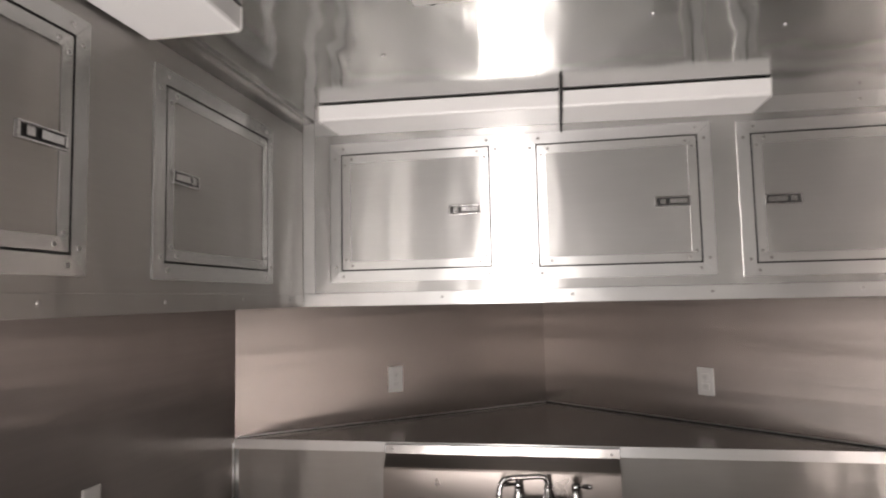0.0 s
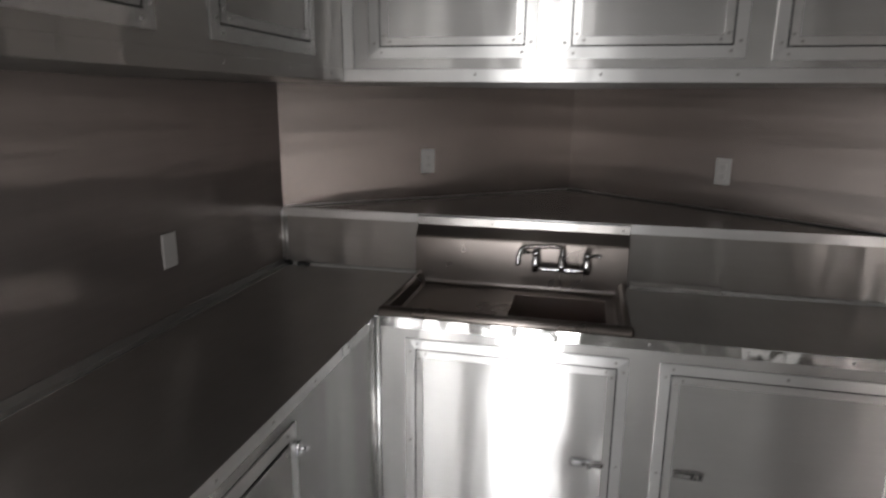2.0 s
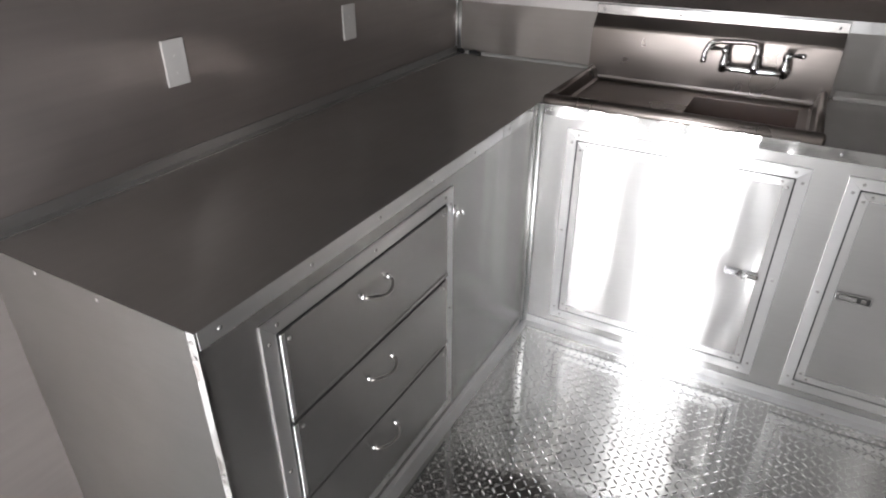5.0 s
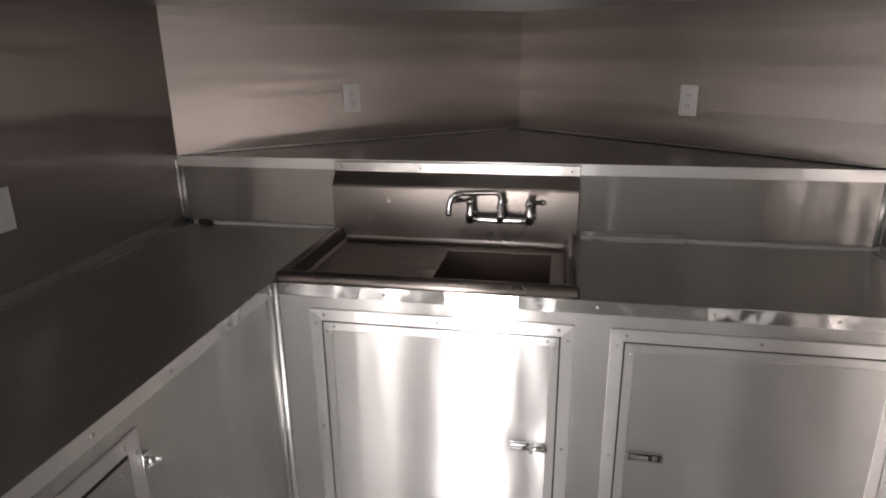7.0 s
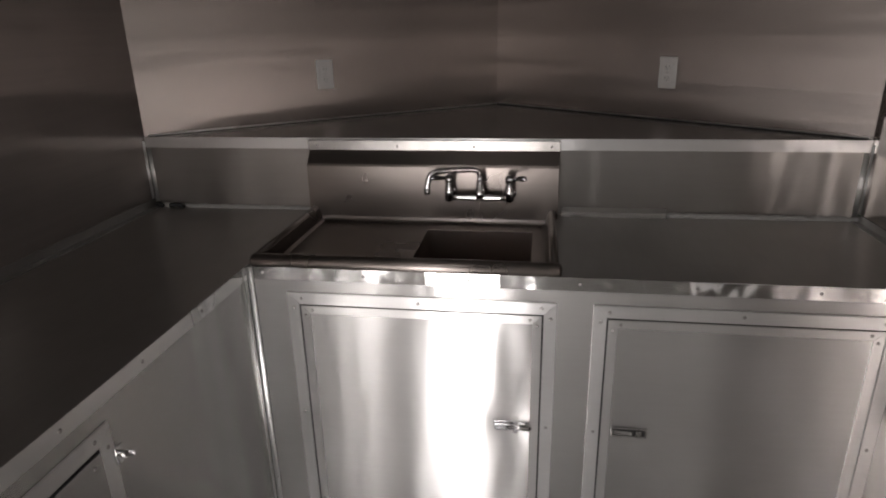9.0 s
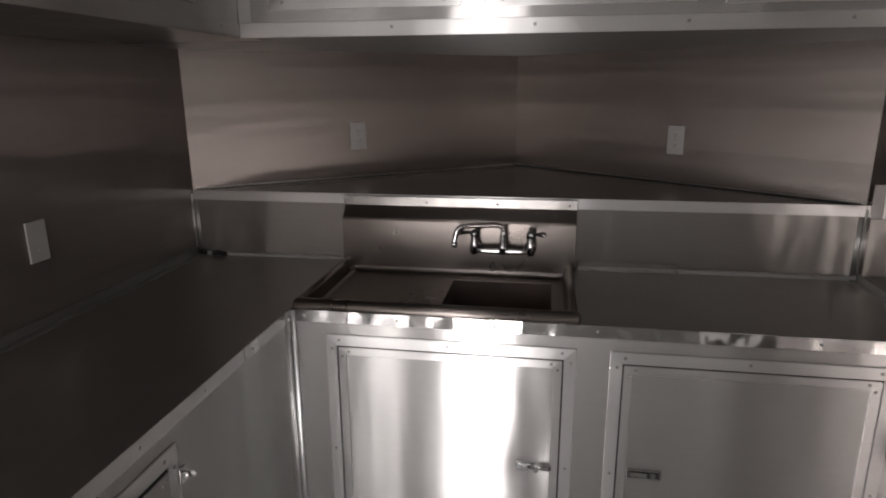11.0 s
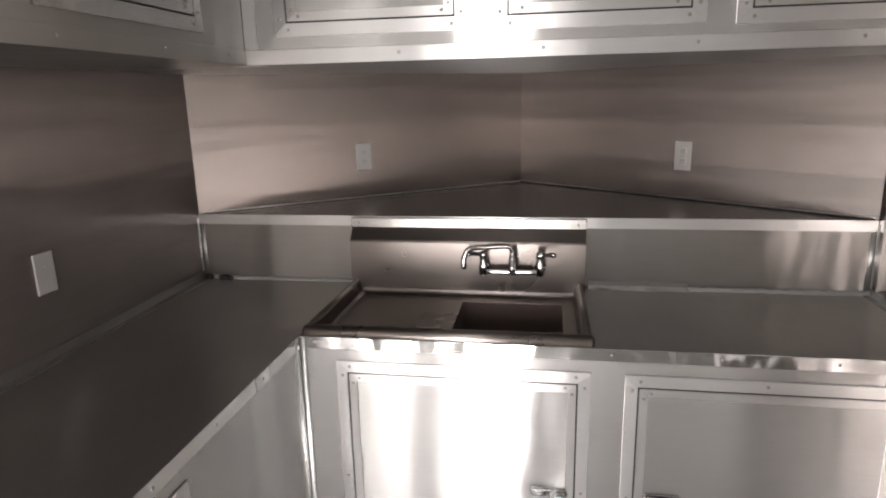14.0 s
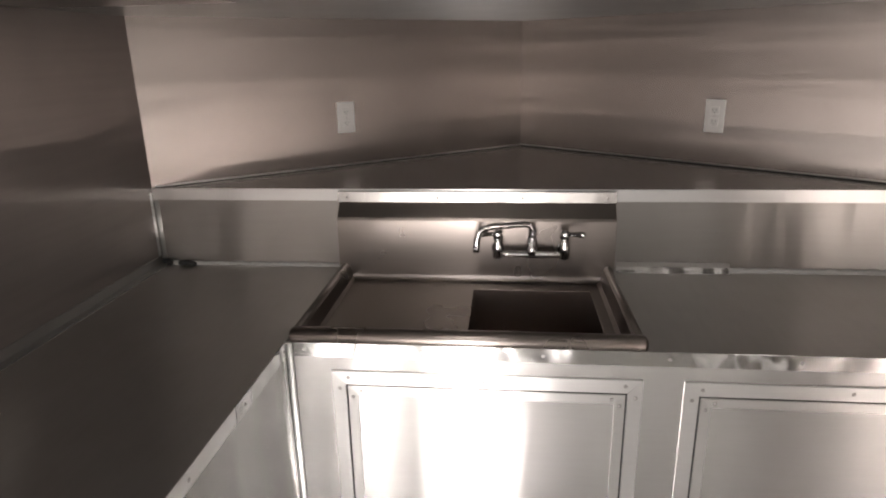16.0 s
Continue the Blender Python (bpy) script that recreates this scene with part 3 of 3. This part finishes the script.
def pull_handle():
    b = bmesh.new()
    pts = curve_points([(-0.052, 0.002, 0.002), (-0.051, -0.012, 0.001), (-0.043, -0.021, 0.001), (-0.026, -0.025, -0.004), (-0.004, -0.027, -0.013),
                        (0.020, -0.027, -0.016), (0.038, -0.023, -0.012), (0.049, -0.014, -0.003), (0.052, 0.002, 0.002)], 6)
    tube(b, pts, [0.0030 + 0.0016 * abs(2 * k / (len(pts) - 1) - 1) for k in range(len(pts))], 12)
    return b


for z0, z1, hz in ((0.575, 0.80, 0.735), (0.332, 0.562, 0.493), (0.097, 0.319, 0.255)):
    bm = bmesh.new()
    quad_box(bm, DX - DW / 2 + 0.041, DX + DW / 2 - 0.041, -0.009, -0.0018, z0, z1, 0.0015)
    quad_box(bm, DX - DW / 2 + 0.041, DX + DW / 2 - 0.041, -0.012, -0.0088, z0 + 0.001, z0 + 0.012, 0.001)
    d = part("drawer", bm, ALU_SIDE, drawer_cab)
    h = part("handle", pull_handle(), NICKEL, d, "curved dull nickel pull handle", True)
    h.matrix_basis = Matrix.Translation((DX - 0.018, -0.009, hz))
    for x in (-0.052, 0.052):
        bm = bmesh.new()
        tube(bm, [(x, 0.0, 0.002), (x, -0.004, 0.002), (x, -0.009, 0.002), (x, -0.011, 0.002)], [0.008, 0.008, 0.006, 0.003], 14)
        part("rosette", bm, LATCH, h, "shiny round foot", True)
    bm = bmesh.new()
    quad_box(bm, DX - DW / 2 + 0.041, DX - DW / 2 + 0.052, -0.0115, -0.0092, z0 + 0.012, z1 - 0.001, 0.001)
    part("edge_strip", bm, TRIM, d)
    screws(d, [(DX + f * (DW / 2 - 0.065), -0.0093, z1 - 0.02) for f in (-1, 1)])
bm = bmesh.new()
quad_box(bm, -0.012, 0.012, -0.006, 0, -0.02, 0.02, 0.002)
tube(bm, [(0, -0.006, 0.004), (0, -0.016, 0.004)], 0.006, 12)
tube(bm, [(-0.014, -0.02, 0.012), (0, -0.021, 0.004), (0.014, -0.02, -0.006)], [0.007, 0.006, 0.007], 12)
k = part("turn_button", bm, CHROME, drawer_cab, "small chrome turn button", True)
k.matrix_basis = Matrix.Translation((-0.622, -0.0045, 0.762))
strip(drawer_cab, "top_angle", POLISH, -0.300, -0.002, -0.0035, -0.0004, TOPZ - 0.037, TOPZ + 0.0022)
tstrip = strip(drawer_cab, "top_angle", TRIM, LEND + 0.002, -0.3005, -0.003, -0.0004, TOPZ - 0.036, TOPZ + 0.002)
screws(tstrip, [(LEND + 0.05 + k * 0.24, -0.003, TOPZ - 0.017) for k in range(7)])
strip(drawer_cab, "floor_angle", TRIM, LEND + 0.002, -0.036, -0.034, -0.0004, 0.0005, 0.004)
strip(drawer_cab, "floor_angle", TRIM, LEND + 0.002, -0.036, -0.0035, -0.0006, 0.004, 0.030)
bm = bmesh.new()
quad_box(bm, LEND - 0.003, LEND + 0.006, -0.003, -0.0004, 0.002, TOPZ - 0.038, 0.0008, 1)
quad_box(bm, LEND - 0.003, LEND - 0.0004, -0.003, 0.018, 0.002, TOPZ + 0.001, 0.0008, 1)
post = part("corner_angle", bm, POLISH, drawer_cab)
WEST = pose(0, 0, 0, 0, 0, -90)   # turns -y to -x
screws(post, [(LEND - 0.003, 0.009, z) for z in (0.25, 0.58, 0.86, 0.895)], WEST)
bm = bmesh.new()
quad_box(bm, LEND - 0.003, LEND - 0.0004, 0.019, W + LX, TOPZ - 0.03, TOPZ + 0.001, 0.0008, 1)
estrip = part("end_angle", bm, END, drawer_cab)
screws(estrip, [(LEND - 0.003, y, TOPZ - 0.015) for y in (0.25, 0.44, 0.6)], WEST)

# ---- wall cabinets ----
upper = thing("wall_cabinet", pose(0, UY, 0), "brushed aluminium wall cabinet row above the sink, doors shut", "cabinet")
bm = bmesh.new()
prism(bm, [(UX, 0.0), (W - 0.001, 0.0), (W - 0.001, V0 - UY + 0.01), (0, V1 - UY + 0.01), (-W + 0.001, V0 - UY + 0.01), (-W + 0.001, 0.15), (UX, 0.15)], "z", UZ, H + 0.01)
part("body", bm, ALU, upper)
for xc, zc, w, lx, fl, hs in ((-0.345, 1.993, 0.536, -0.190, True, 0), (0.253, 1.989, 0.524, 0.405, True, 0), (0.844, 1.982, 0.518, 0.696, False, 1)):
    cabinet_door(upper, xc, zc, w, 0.434, lx, zc - 0.007, "paddle", fl, hs, mid=False)
low = strip(upper, "bottom_angle", TRIM, UX + 0.0005, W - 0.002, -0.003, -0.0004, UZ - 0.004, UZ + 0.036)
screws(low, [(x, -0.003, UZ + 0.02) for x in (-0.265, 0.12, 0.50, 0.88, 1.19)])
strip(upper, "corner_angle", TRIM, UX + 0.0005, UX + 0.038, -0.0032, -0.0005, UZ + 0.037, H - 0.004)
strip(upper, "corner_angle", TRIM, W - 0.062, W - 0.002, -0.0032, -0.0005, UZ + 0.037, H - 0.1)
bm = bmesh.new()
quad_box(bm, UX + 0.04, 1.07, -0.0032, -0.0004, H - 0.046, H + 0.002)
for v in bm.verts:
    v.co.z -= FALL * (v.co.x + 0.6)
crown = part("crown_strip", bm, TRIM, upper)
screws(crown, [(0.905, -0.0032, H - 0.046)])

side = thing("wall_cabinet", pose(UX, 0, 0, 0, 0, 90), "brushed aluminium wall cabinet row on the side wall, doors shut", "cabinet")
# darker sheet, trim and crown put this row's dim side into the colour
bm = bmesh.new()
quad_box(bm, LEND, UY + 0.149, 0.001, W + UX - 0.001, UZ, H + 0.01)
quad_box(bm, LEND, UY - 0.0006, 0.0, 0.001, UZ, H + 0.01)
part("body", bm, ALU_DIM, side)
cabinet_door(side, -0.446, 1.988, 0.526, 0.436, -0.606, 1.985, "paddle", False, 1, mid=False, skin=ALU_DIM, trim=ALU_SIDE)
cabinet_door(side, -1.150, 1.988, 0.526, 0.436, -0.986, 1.985, "paddle", True, -1, mid=False, skin=ALU_DIM, trim=ALU_SIDE)
low = strip(side, "bottom_angle", ALU_DIM, LEND, UY - 0.004, -0.003, -0.0004, UZ - 0.003, UZ + 0.036)
screws(low, [(x, -0.003, UZ + 0.02) for x in (-1.3, -0.98, -0.66, -0.34, -0.06)])
bm = bmesh.new()
prism(bm, [(-0.0008, H - 0.032), (-0.0035, H - 0.032), (-0.0045, H - 0.008), (-0.036, H - 0.0045), (-0.036, H + 0.004), (-0.0008, H + 0.004)], "x", LEND, 0.040)
part("crown_strip", bm, STRIP, side)

# ---- lamps under the ceiling ----


def strip_lamp(m, length, label, depth=0.171):
    lamp = thing("strip_lamp", m, label, "lamp", "strip lamps")
    d = depth
    bm = bmesh.new()
    prism(bm, [(0, -0.004), (0, -0.047), (-d + 0.008, -0.049), (-d + 0.002, -0.047), (-d, -0.042), (-d, -0.004)], "x", 0.004, length - 0.004)
    part("cover", bm, DIFFUSE, lamp)
    for x in (0.0, length - 0.004):
        bm = bmesh.new()
        prism(bm, [(0, -0.003), (0, -0.048), (-d + 0.007, -0.051), (-d + 0.001, -0.048), (-d - 0.002, -0.042), (-d - 0.002, -0.003)], "x", x, x + 0.004)
        part("end_cap", bm, WHITE, lamp)
    bm = bmesh.new()
    quad_box(bm, 0.01, length - 0.01, -d + 0.012, -0.004, -0.0040, 0.0015)
    part("base", bm, BLACK, lamp)
    return lamp


TILT = math.degrees(math.atan(FALL))
strip_lamp(pose(-0.586, UY - 0.0035, H - 0.001, 0, TILT, 0), 0.685, "unlit white strip lamp at the ceiling over the cabinets")
strip_lamp(pose(0.106, UY - 0.0035, H - 0.001 - FALL * 0.70, 0, TILT, 0), 0.525, "unlit white strip lamp at the ceiling over the cabinets")
strip_lamp(pose(UX + 0.012, -1.48, H - 0.001, 0, 0, 90), 0.742, "unlit white strip lamp at the ceiling above the side cabinets", 0.195)
strip_lamp(pose(0.605, -1.445, H - 0.023, 0, 0, 90), 0.742, "unlit white strip lamp at the ceiling beside the bare wall", 0.195)

bm = bmesh.new()
cx, cz = 0.1025, H - FALL * 0.7
tube(bm, curve_points([(cx, UY - 0.30, cz - 0.002), (cx, UY - 0.24, cz - 0.003), (cx + 0.001, UY - 0.18, cz - 0.030), (cx, UY - 0.165, cz - 0.052), (cx, UY - 0.09, cz - 0.053), (cx, UY - 0.02, cz - 0.054), (cx, UY - 0.007, cz - 0.075)], 6), 0.0032, 8)
tagged(part("lamp_cord", bm, BLACK, None, "", True), "thin black cord between the two strip lamps", "cable")

# ---- sink ----
sink = thing("sink", pose(SX0, 0, 0), "stainless steel sink with a drainboard and tall backsplash", "sink")
SW = SX1 - SX0
RIM, DECK = 0.944, 0.892
B0, B1, BY0, BY1 = 0.437, 0.784, 0.085, 0.435   # bowl
bm = bmesh.new()
# deck: a flat ring round the bowl
outer = [(0.03, 0.03), (SW - 0.03, 0.03), (SW - 0.03, 0.51), (0.03, 0.51)]
inner = [(B0, BY0), (B1, BY0), (B1, BY1), (B0, BY1)]
rings = [[bm.verts.new((x, y, z)) for x, y in ring] for ring, z in ((outer, DECK), (inner, DECK - 0.001), (inner, DECK - 0.004), (outer, DECK - 0.004))]
for a, b in zip(rings, rings[1:] + rings[:1]):
    for k in range(4):
        bm.faces.new((a[k], a[(k + 1) % 4], b[(k + 1) % 4], b[k]))
bmesh.ops.recalc_face_normals(bm, faces=bm.faces[:])
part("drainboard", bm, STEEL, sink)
bm = bmesh.new()
d = 0.25
for q in ([(B0, BY0, DECK), (B0, BY1, DECK), (B0 + 0.015, BY1 - 0.015, DECK - d), (B0 + 0.015, BY0 + 0.015, DECK - d)],
          [(B1, BY1, DECK), (B1, BY0, DECK), (B1 - 0.015, BY0 + 0.015, DECK - d), (B1 - 0.015, BY1 - 0.015, DECK - d)],
          [(B0, BY1, DECK), (B1, BY1, DECK), (B1 - 0.015, BY1 - 0.015, DECK - d), (B0 + 0.015, BY1 - 0.015, DECK - d)],
          [(B1, BY0, DECK), (B0, BY0, DECK), (B0 + 0.015, BY0 + 0.015, DECK - d), (B1 - 0.015, BY0 + 0.015, DECK - d)],
          [(B0 + 0.015, BY0 + 0.015, DECK - d), (B0 + 0.015, BY1 - 0.015, DECK - d), (B1 - 0.015, BY1 - 0.015, DECK - d), (B1 - 0.015, BY0 + 0.015, DECK - d)]):
    bm.faces.new([bm.verts.new(p) for p in q])
bmesh.ops.remove_doubles(bm, verts=bm.verts[:], dist=0.0005)
bmesh.ops.recalc_face_normals(bm, faces=bm.faces[:])
bmesh.ops.reverse_faces(bm, faces=bm.faces[:])
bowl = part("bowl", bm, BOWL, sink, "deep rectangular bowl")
bowl.modifiers.new("thickness", "SOLIDIFY").thickness = 0.002
bv = bowl.modifiers.new("round", "BEVEL")
bv.width, bv.segments, bv.limit_method = 0.02, 3, "ANGLE"
bm = bmesh.new()
tube(bm, [(0.63, 0.25, DECK - d + 0.001), (0.63, 0.25, DECK - d + 0.005)], [0.045, 0.04], 24)
part("drain", bm, CHROME, bowl, "round drain")
bm = bmesh.new()
tube(bm, [(0.002, 0.022, RIM - 0.021), (0.007, 0.022, RIM - 0.021), (0.014, 0.022, RIM - 0.021), (SW - 0.012, 0.022, RIM - 0.021), (SW - 0.005, 0.022, RIM - 0.021), (SW, 0.022, RIM - 0.021)], [0.010, 0.019, 0.0225, 0.0225, 0.019, 0.010], 24)
prism(bm, [(0.030, RIM - 0.002), (0.040, RIM - 0.010), (0.056, DECK + 0.004), (0.066, DECK + 0.0005), (0.036, DECK - 0.004), (0.022, RIM - 0.03)], "x", 0.012, SW - 0.012)
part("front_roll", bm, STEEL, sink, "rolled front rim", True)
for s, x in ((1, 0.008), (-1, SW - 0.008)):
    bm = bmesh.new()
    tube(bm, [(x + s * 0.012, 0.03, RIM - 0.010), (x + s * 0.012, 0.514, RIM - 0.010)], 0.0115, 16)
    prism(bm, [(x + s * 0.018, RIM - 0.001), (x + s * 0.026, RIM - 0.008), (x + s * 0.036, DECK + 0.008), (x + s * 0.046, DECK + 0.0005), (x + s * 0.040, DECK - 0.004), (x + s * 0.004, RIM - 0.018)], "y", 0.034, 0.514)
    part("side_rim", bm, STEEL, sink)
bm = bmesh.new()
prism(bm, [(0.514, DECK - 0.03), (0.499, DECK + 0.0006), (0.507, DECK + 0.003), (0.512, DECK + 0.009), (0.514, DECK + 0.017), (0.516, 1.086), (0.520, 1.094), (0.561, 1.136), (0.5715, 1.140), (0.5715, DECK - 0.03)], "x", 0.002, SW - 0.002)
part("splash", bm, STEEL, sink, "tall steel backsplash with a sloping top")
bm = bmesh.new()
quad_box(bm, 0.0, SW, 0.551, 0.5722, 1.136, LEDGE - 0.002, 0.001, 1)
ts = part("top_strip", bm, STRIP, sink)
screws(ts, [(x, 0.551, 1.152) for x in (0.03, 0.32, 0.58, 0.84)])

# ---- tap ----
tap = thing("tap", pose(SX0, 0.514, 0), "chrome wall-mounted swivel tap with two lever handles", "tap")
TX0, TX1, TXM, TZ = 0.508, 0.706, 0.610, 1.003
bm = bmesh.new()
for x in (TX0, TX1):
    tube(bm, [(x, 0.001, TZ), (x, -0.006, TZ), (x, -0.008, TZ)], [0.020, 0.020, 0.015], 20)
    tube(bm, [(x, -0.006, TZ), (x, -0.03, TZ), (x, -0.055, TZ)], [0.010, 0.010, 0.013], 16)
    tube(bm, [(x, -0.055, TZ - 0.018), (x, -0.055, TZ - 0.012), (x, -0.055, TZ + 0.02), (x, -0.055, TZ + 0.034), (x, -0.055, TZ + 0.05)], [0.010, 0.0155, 0.0155, 0.012, 0.011], 16)
tube(bm, [(TX0, -0.055, TZ), (TX0 + 0.03, -0.055, TZ - 0.004), (TXM, -0.055, TZ - 0.004), (TX1 - 0.03, -0.055, TZ - 0.004), (TX1, -0.055, TZ)], [0.0105, 0.009, 0.012, 0.009, 0.0105], 16)
part("body", bm, CHROME, tap, "", True)
bm = bmesh.new()
tube(bm, [(TXM, -0.055, TZ - 0.01), (TXM, -0.055, TZ + 0.02), (TXM, -0.055, TZ + 0.024), (TXM, -0.055, TZ + 0.05), (TXM, -0.055, TZ + 0.055)], [0.016, 0.017, 0.013, 0.013, 0.010], 16)
tube(bm, curve_points([(TXM, -0.055, TZ + 0.05), (TXM - 0.001, -0.056, TZ + 0.076), (TXM - 0.018, -0.062, TZ + 0.091), (TXM - 0.07, -0.084, TZ + 0.094), (TXM - 0.124, -0.107, TZ + 0.095),
                       (TXM - 0.151, -0.118, TZ + 0.086), (TXM - 0.161, -0.122, TZ + 0.060), (TXM - 0.163, -0.123, TZ + 0.040)], 6), 0.0095, 14)
tube(bm, [(TXM - 0.163, -0.123, TZ + 0.042), (TXM - 0.1635, -0.123, TZ + 0.024)], 0.0105, 14)
part("spout", bm, CHROME, tap, "swivelling chrome spout", True)
for x, sgn in ((TX0, -1), (TX1, 1)):
    bm = bmesh.new()
    tube(bm, [(x, -0.055, TZ + 0.048), (x, -0.055, TZ + 0.062), (x, -0.055, TZ + 0.072)], [0.014, 0.015, 0.008], 14)
    tube(bm, [(x, -0.055, TZ + 0.062), (x + sgn * 0.020, -0.076, TZ + 0.066), (x + sgn * 0.044, -0.100, TZ + 0.072), (x + sgn * 0.052, -0.107, TZ + 0.073)], [0.007, 0.0065, 0.0095, 0.007], 12)
    part("lever", bm, CHROME, tap, "chrome lever", True)

# ---- sockets ----


def wall_plate(m, label, group, blank=False):
    """A cover plate; a duplex socket, or a blank one with its two screws."""
    b = bmesh.new()
    quad_box(b, -0.035, 0.035, -0.006, 0, -0.0575, 0.0575, 0.003, 2)
    t = thing("wall_plate" if blank else "wall_socket", m, label, "plate" if blank else "socket", group)
    part("plate", b, WHITE, t)
    for z in (-0.02, 0.02) if not blank else ():
        b = bmesh.new()
        quad_box(b, -0.0165, 0.0165, -0.0085, -0.005, z - 0.014, z + 0.014, 0.003, 2)
        rec = part("receptacle", b, WHITE, t)
        b = bmesh.new()
        for x in (-0.006, 0.006):
            quad_box(b, x - 0.001, x + 0.001, -0.009, -0.0084, z - 0.002, z + 0.006)
        quad_box(b, -0.002, 0.002, -0.009, -0.0084, z - 0.009, z - 0.006)
        part("slots", b, BLACK, rec)
    for z in (-0.026, 0.018) if blank else (0,):
        b = bmesh.new()
        tube(b, [(0, -0.0055, z), (0, -0.0075, z)], 0.003, 10)
        part("plate_screw", b, WHITE if blank else SCREW, t)
    return t


VA = math.degrees(math.atan2(V1 - V0, W))
for x, s in ((-0.668, 1), (0.676, -1)):
    y = V0 + (W - abs(x)) * (V1 - V0) / W
    wall_plate(pose(x, y - 0.001, 1.356 if s > 0 else 1.350, 0, 0, s * VA), "white duplex socket plate on the nose wall", "sockets")
for y, z in ((-0.949, 1.168), (-0.222, 1.160)):
    wall_plate(pose(-W + 0.0005, y, z, 0, 0, 90), "blank white cover plate above the side worktop", "cover plates", True)

wall_plate(pose(W - 0.0005, -0.215, 0.53, 0, 0, -90), "white duplex socket plate low on the bare side wall", "sockets")

# ---- small things ----
bm = bmesh.new()
tube(bm, curve_points([(-W + 0.012, BACK - 0.012, TOPZ + 0.012), (-W + 0.03, BACK - 0.02, TOPZ + 0.014), (-W + 0.045, BACK - 0.03, TOPZ + 0.009)], 5), 0.009, 10)
tagged(part("cable_stub", bm, BLACK, None, "", True), "short black cable stub on the worktop corner", "cable")
bm = bmesh.new()
tube(bm, curve_points([(-W + 0.075, BACK - 0.03, TOPZ + 0.011), (-W + 0.10, BACK - 0.025, TOPZ + 0.012), (-W + 0.13, BACK - 0.03, TOPZ + 0.008)], 5), 0.009, 10)
tagged(part("cable_stub", bm, BLACK, None, "", True), "short black cable stub on the worktop corner", "cable")

bracket = thing("corner_plate", pose(W, 0.45, 1.205), "small grey aluminium plate standing off the wall corner", "bracket")
bm = bmesh.new()
prism(bm, [(-0.046, 0.057), (-0.010, 0.057), (-0.010, -0.057), (-0.034, -0.057), (-0.046, -0.046)], "y", -0.003, 0.0)
part("plate", bm, END, bracket)
bm = bmesh.new()
quad_box(bm, -0.0095, -0.0005, -0.004, 0.006, -0.050, 0.057, 0.001, 1)
part("flange", bm, TRIM, bracket)

vent = thing("ceiling_vent", pose(0.03, -0.912, H - 0.010), "white plastic ceiling vent frame with black corner knobs", "vent")
bm = bmesh.new()
for x0, x1, y0, y1 in ((-0.2, 0.2, -0.2, -0.16), (-0.2, 0.2, 0.16, 0.2), (-0.2, -0.16, -0.16, 0.16), (0.16, 0.2, -0.16, 0.16)):
    quad_box(bm, x0, x1, y0, y1, -0.016, 0.002, 0.006, 3)
part("frame", bm, WHITE, vent)
bm = bmesh.new()
quad_box(bm, -0.165, 0.165, -0.165, 0.165, -0.004, 0.001, 0.001)
part("screen", bm, DIFFUSE, vent)
for x in (-0.165, 0.165):
    bm = bmesh.new()
    tube(bm, [(x, 0.208, 0.003), (x, 0.208, -0.010)], [0.008, 0.006], 12)
    part("knob", bm, BLACK, vent)

for x, y in ((0.556, -0.45), (0.28, -0.555), (-0.30, -0.45)):
    bm = bmesh.new()
    z = H - FALL * (x + 0.6)
    tube(bm, [(x, y, z + 0.001), (x, y, z - 0.0025), (x, y, z - 0.0035)], [0.006, 0.005, 0.002], 12)
    tagged(part("ceiling_rivet", bm, CHROME, None, "", True), "small shiny rivet in the metal ceiling", "rivet", "ceiling rivets")

# ---- tread pattern of the floor ----
verts, faces = [], []
PITCH = 0.0235
for i in range(-28, 54):
    for j in range(-100, 0):
        x, y = i * PITCH, j * PITCH
        if x < LX + 0.046 or x > W - 0.046 or y > -0.046 or y < -2.3:
            continue
        a = math.radians(45 if (i + j) % 2 else -45)
        ux, uy = math.cos(a), math.sin(a)
        base = len(verts)
        for p, q, z in ((-0.0120, 0, 0), (-0.005, -0.0032, 0), (0.005, -0.0032, 0), (0.0120, 0, 0), (0.005, 0.0032, 0), (-0.005, 0.0032, 0), (-0.0075, 0, 0.0007), (0.0075, 0, 0.0007)):
            verts.append((x + p * ux - q * uy, y + p * uy + q * ux, z + 0.0002))
        for f in ((0, 1, 6), (1, 2, 7, 6), (2, 3, 7), (3, 4, 7), (4, 5, 6, 7), (5, 0, 6)):
            faces.append([base + k for k in f])
me = bpy.data.meshes.new("tread_pattern")
me.from_pydata(verts, [], faces)
me.materials.append(LUG)
me.uv_layers.new(name="UVMap")
tp = new("tread_pattern", me)
tp.parent = floor
tagged(tp, "raised diamond lugs of the tread plate", kind="stuff")
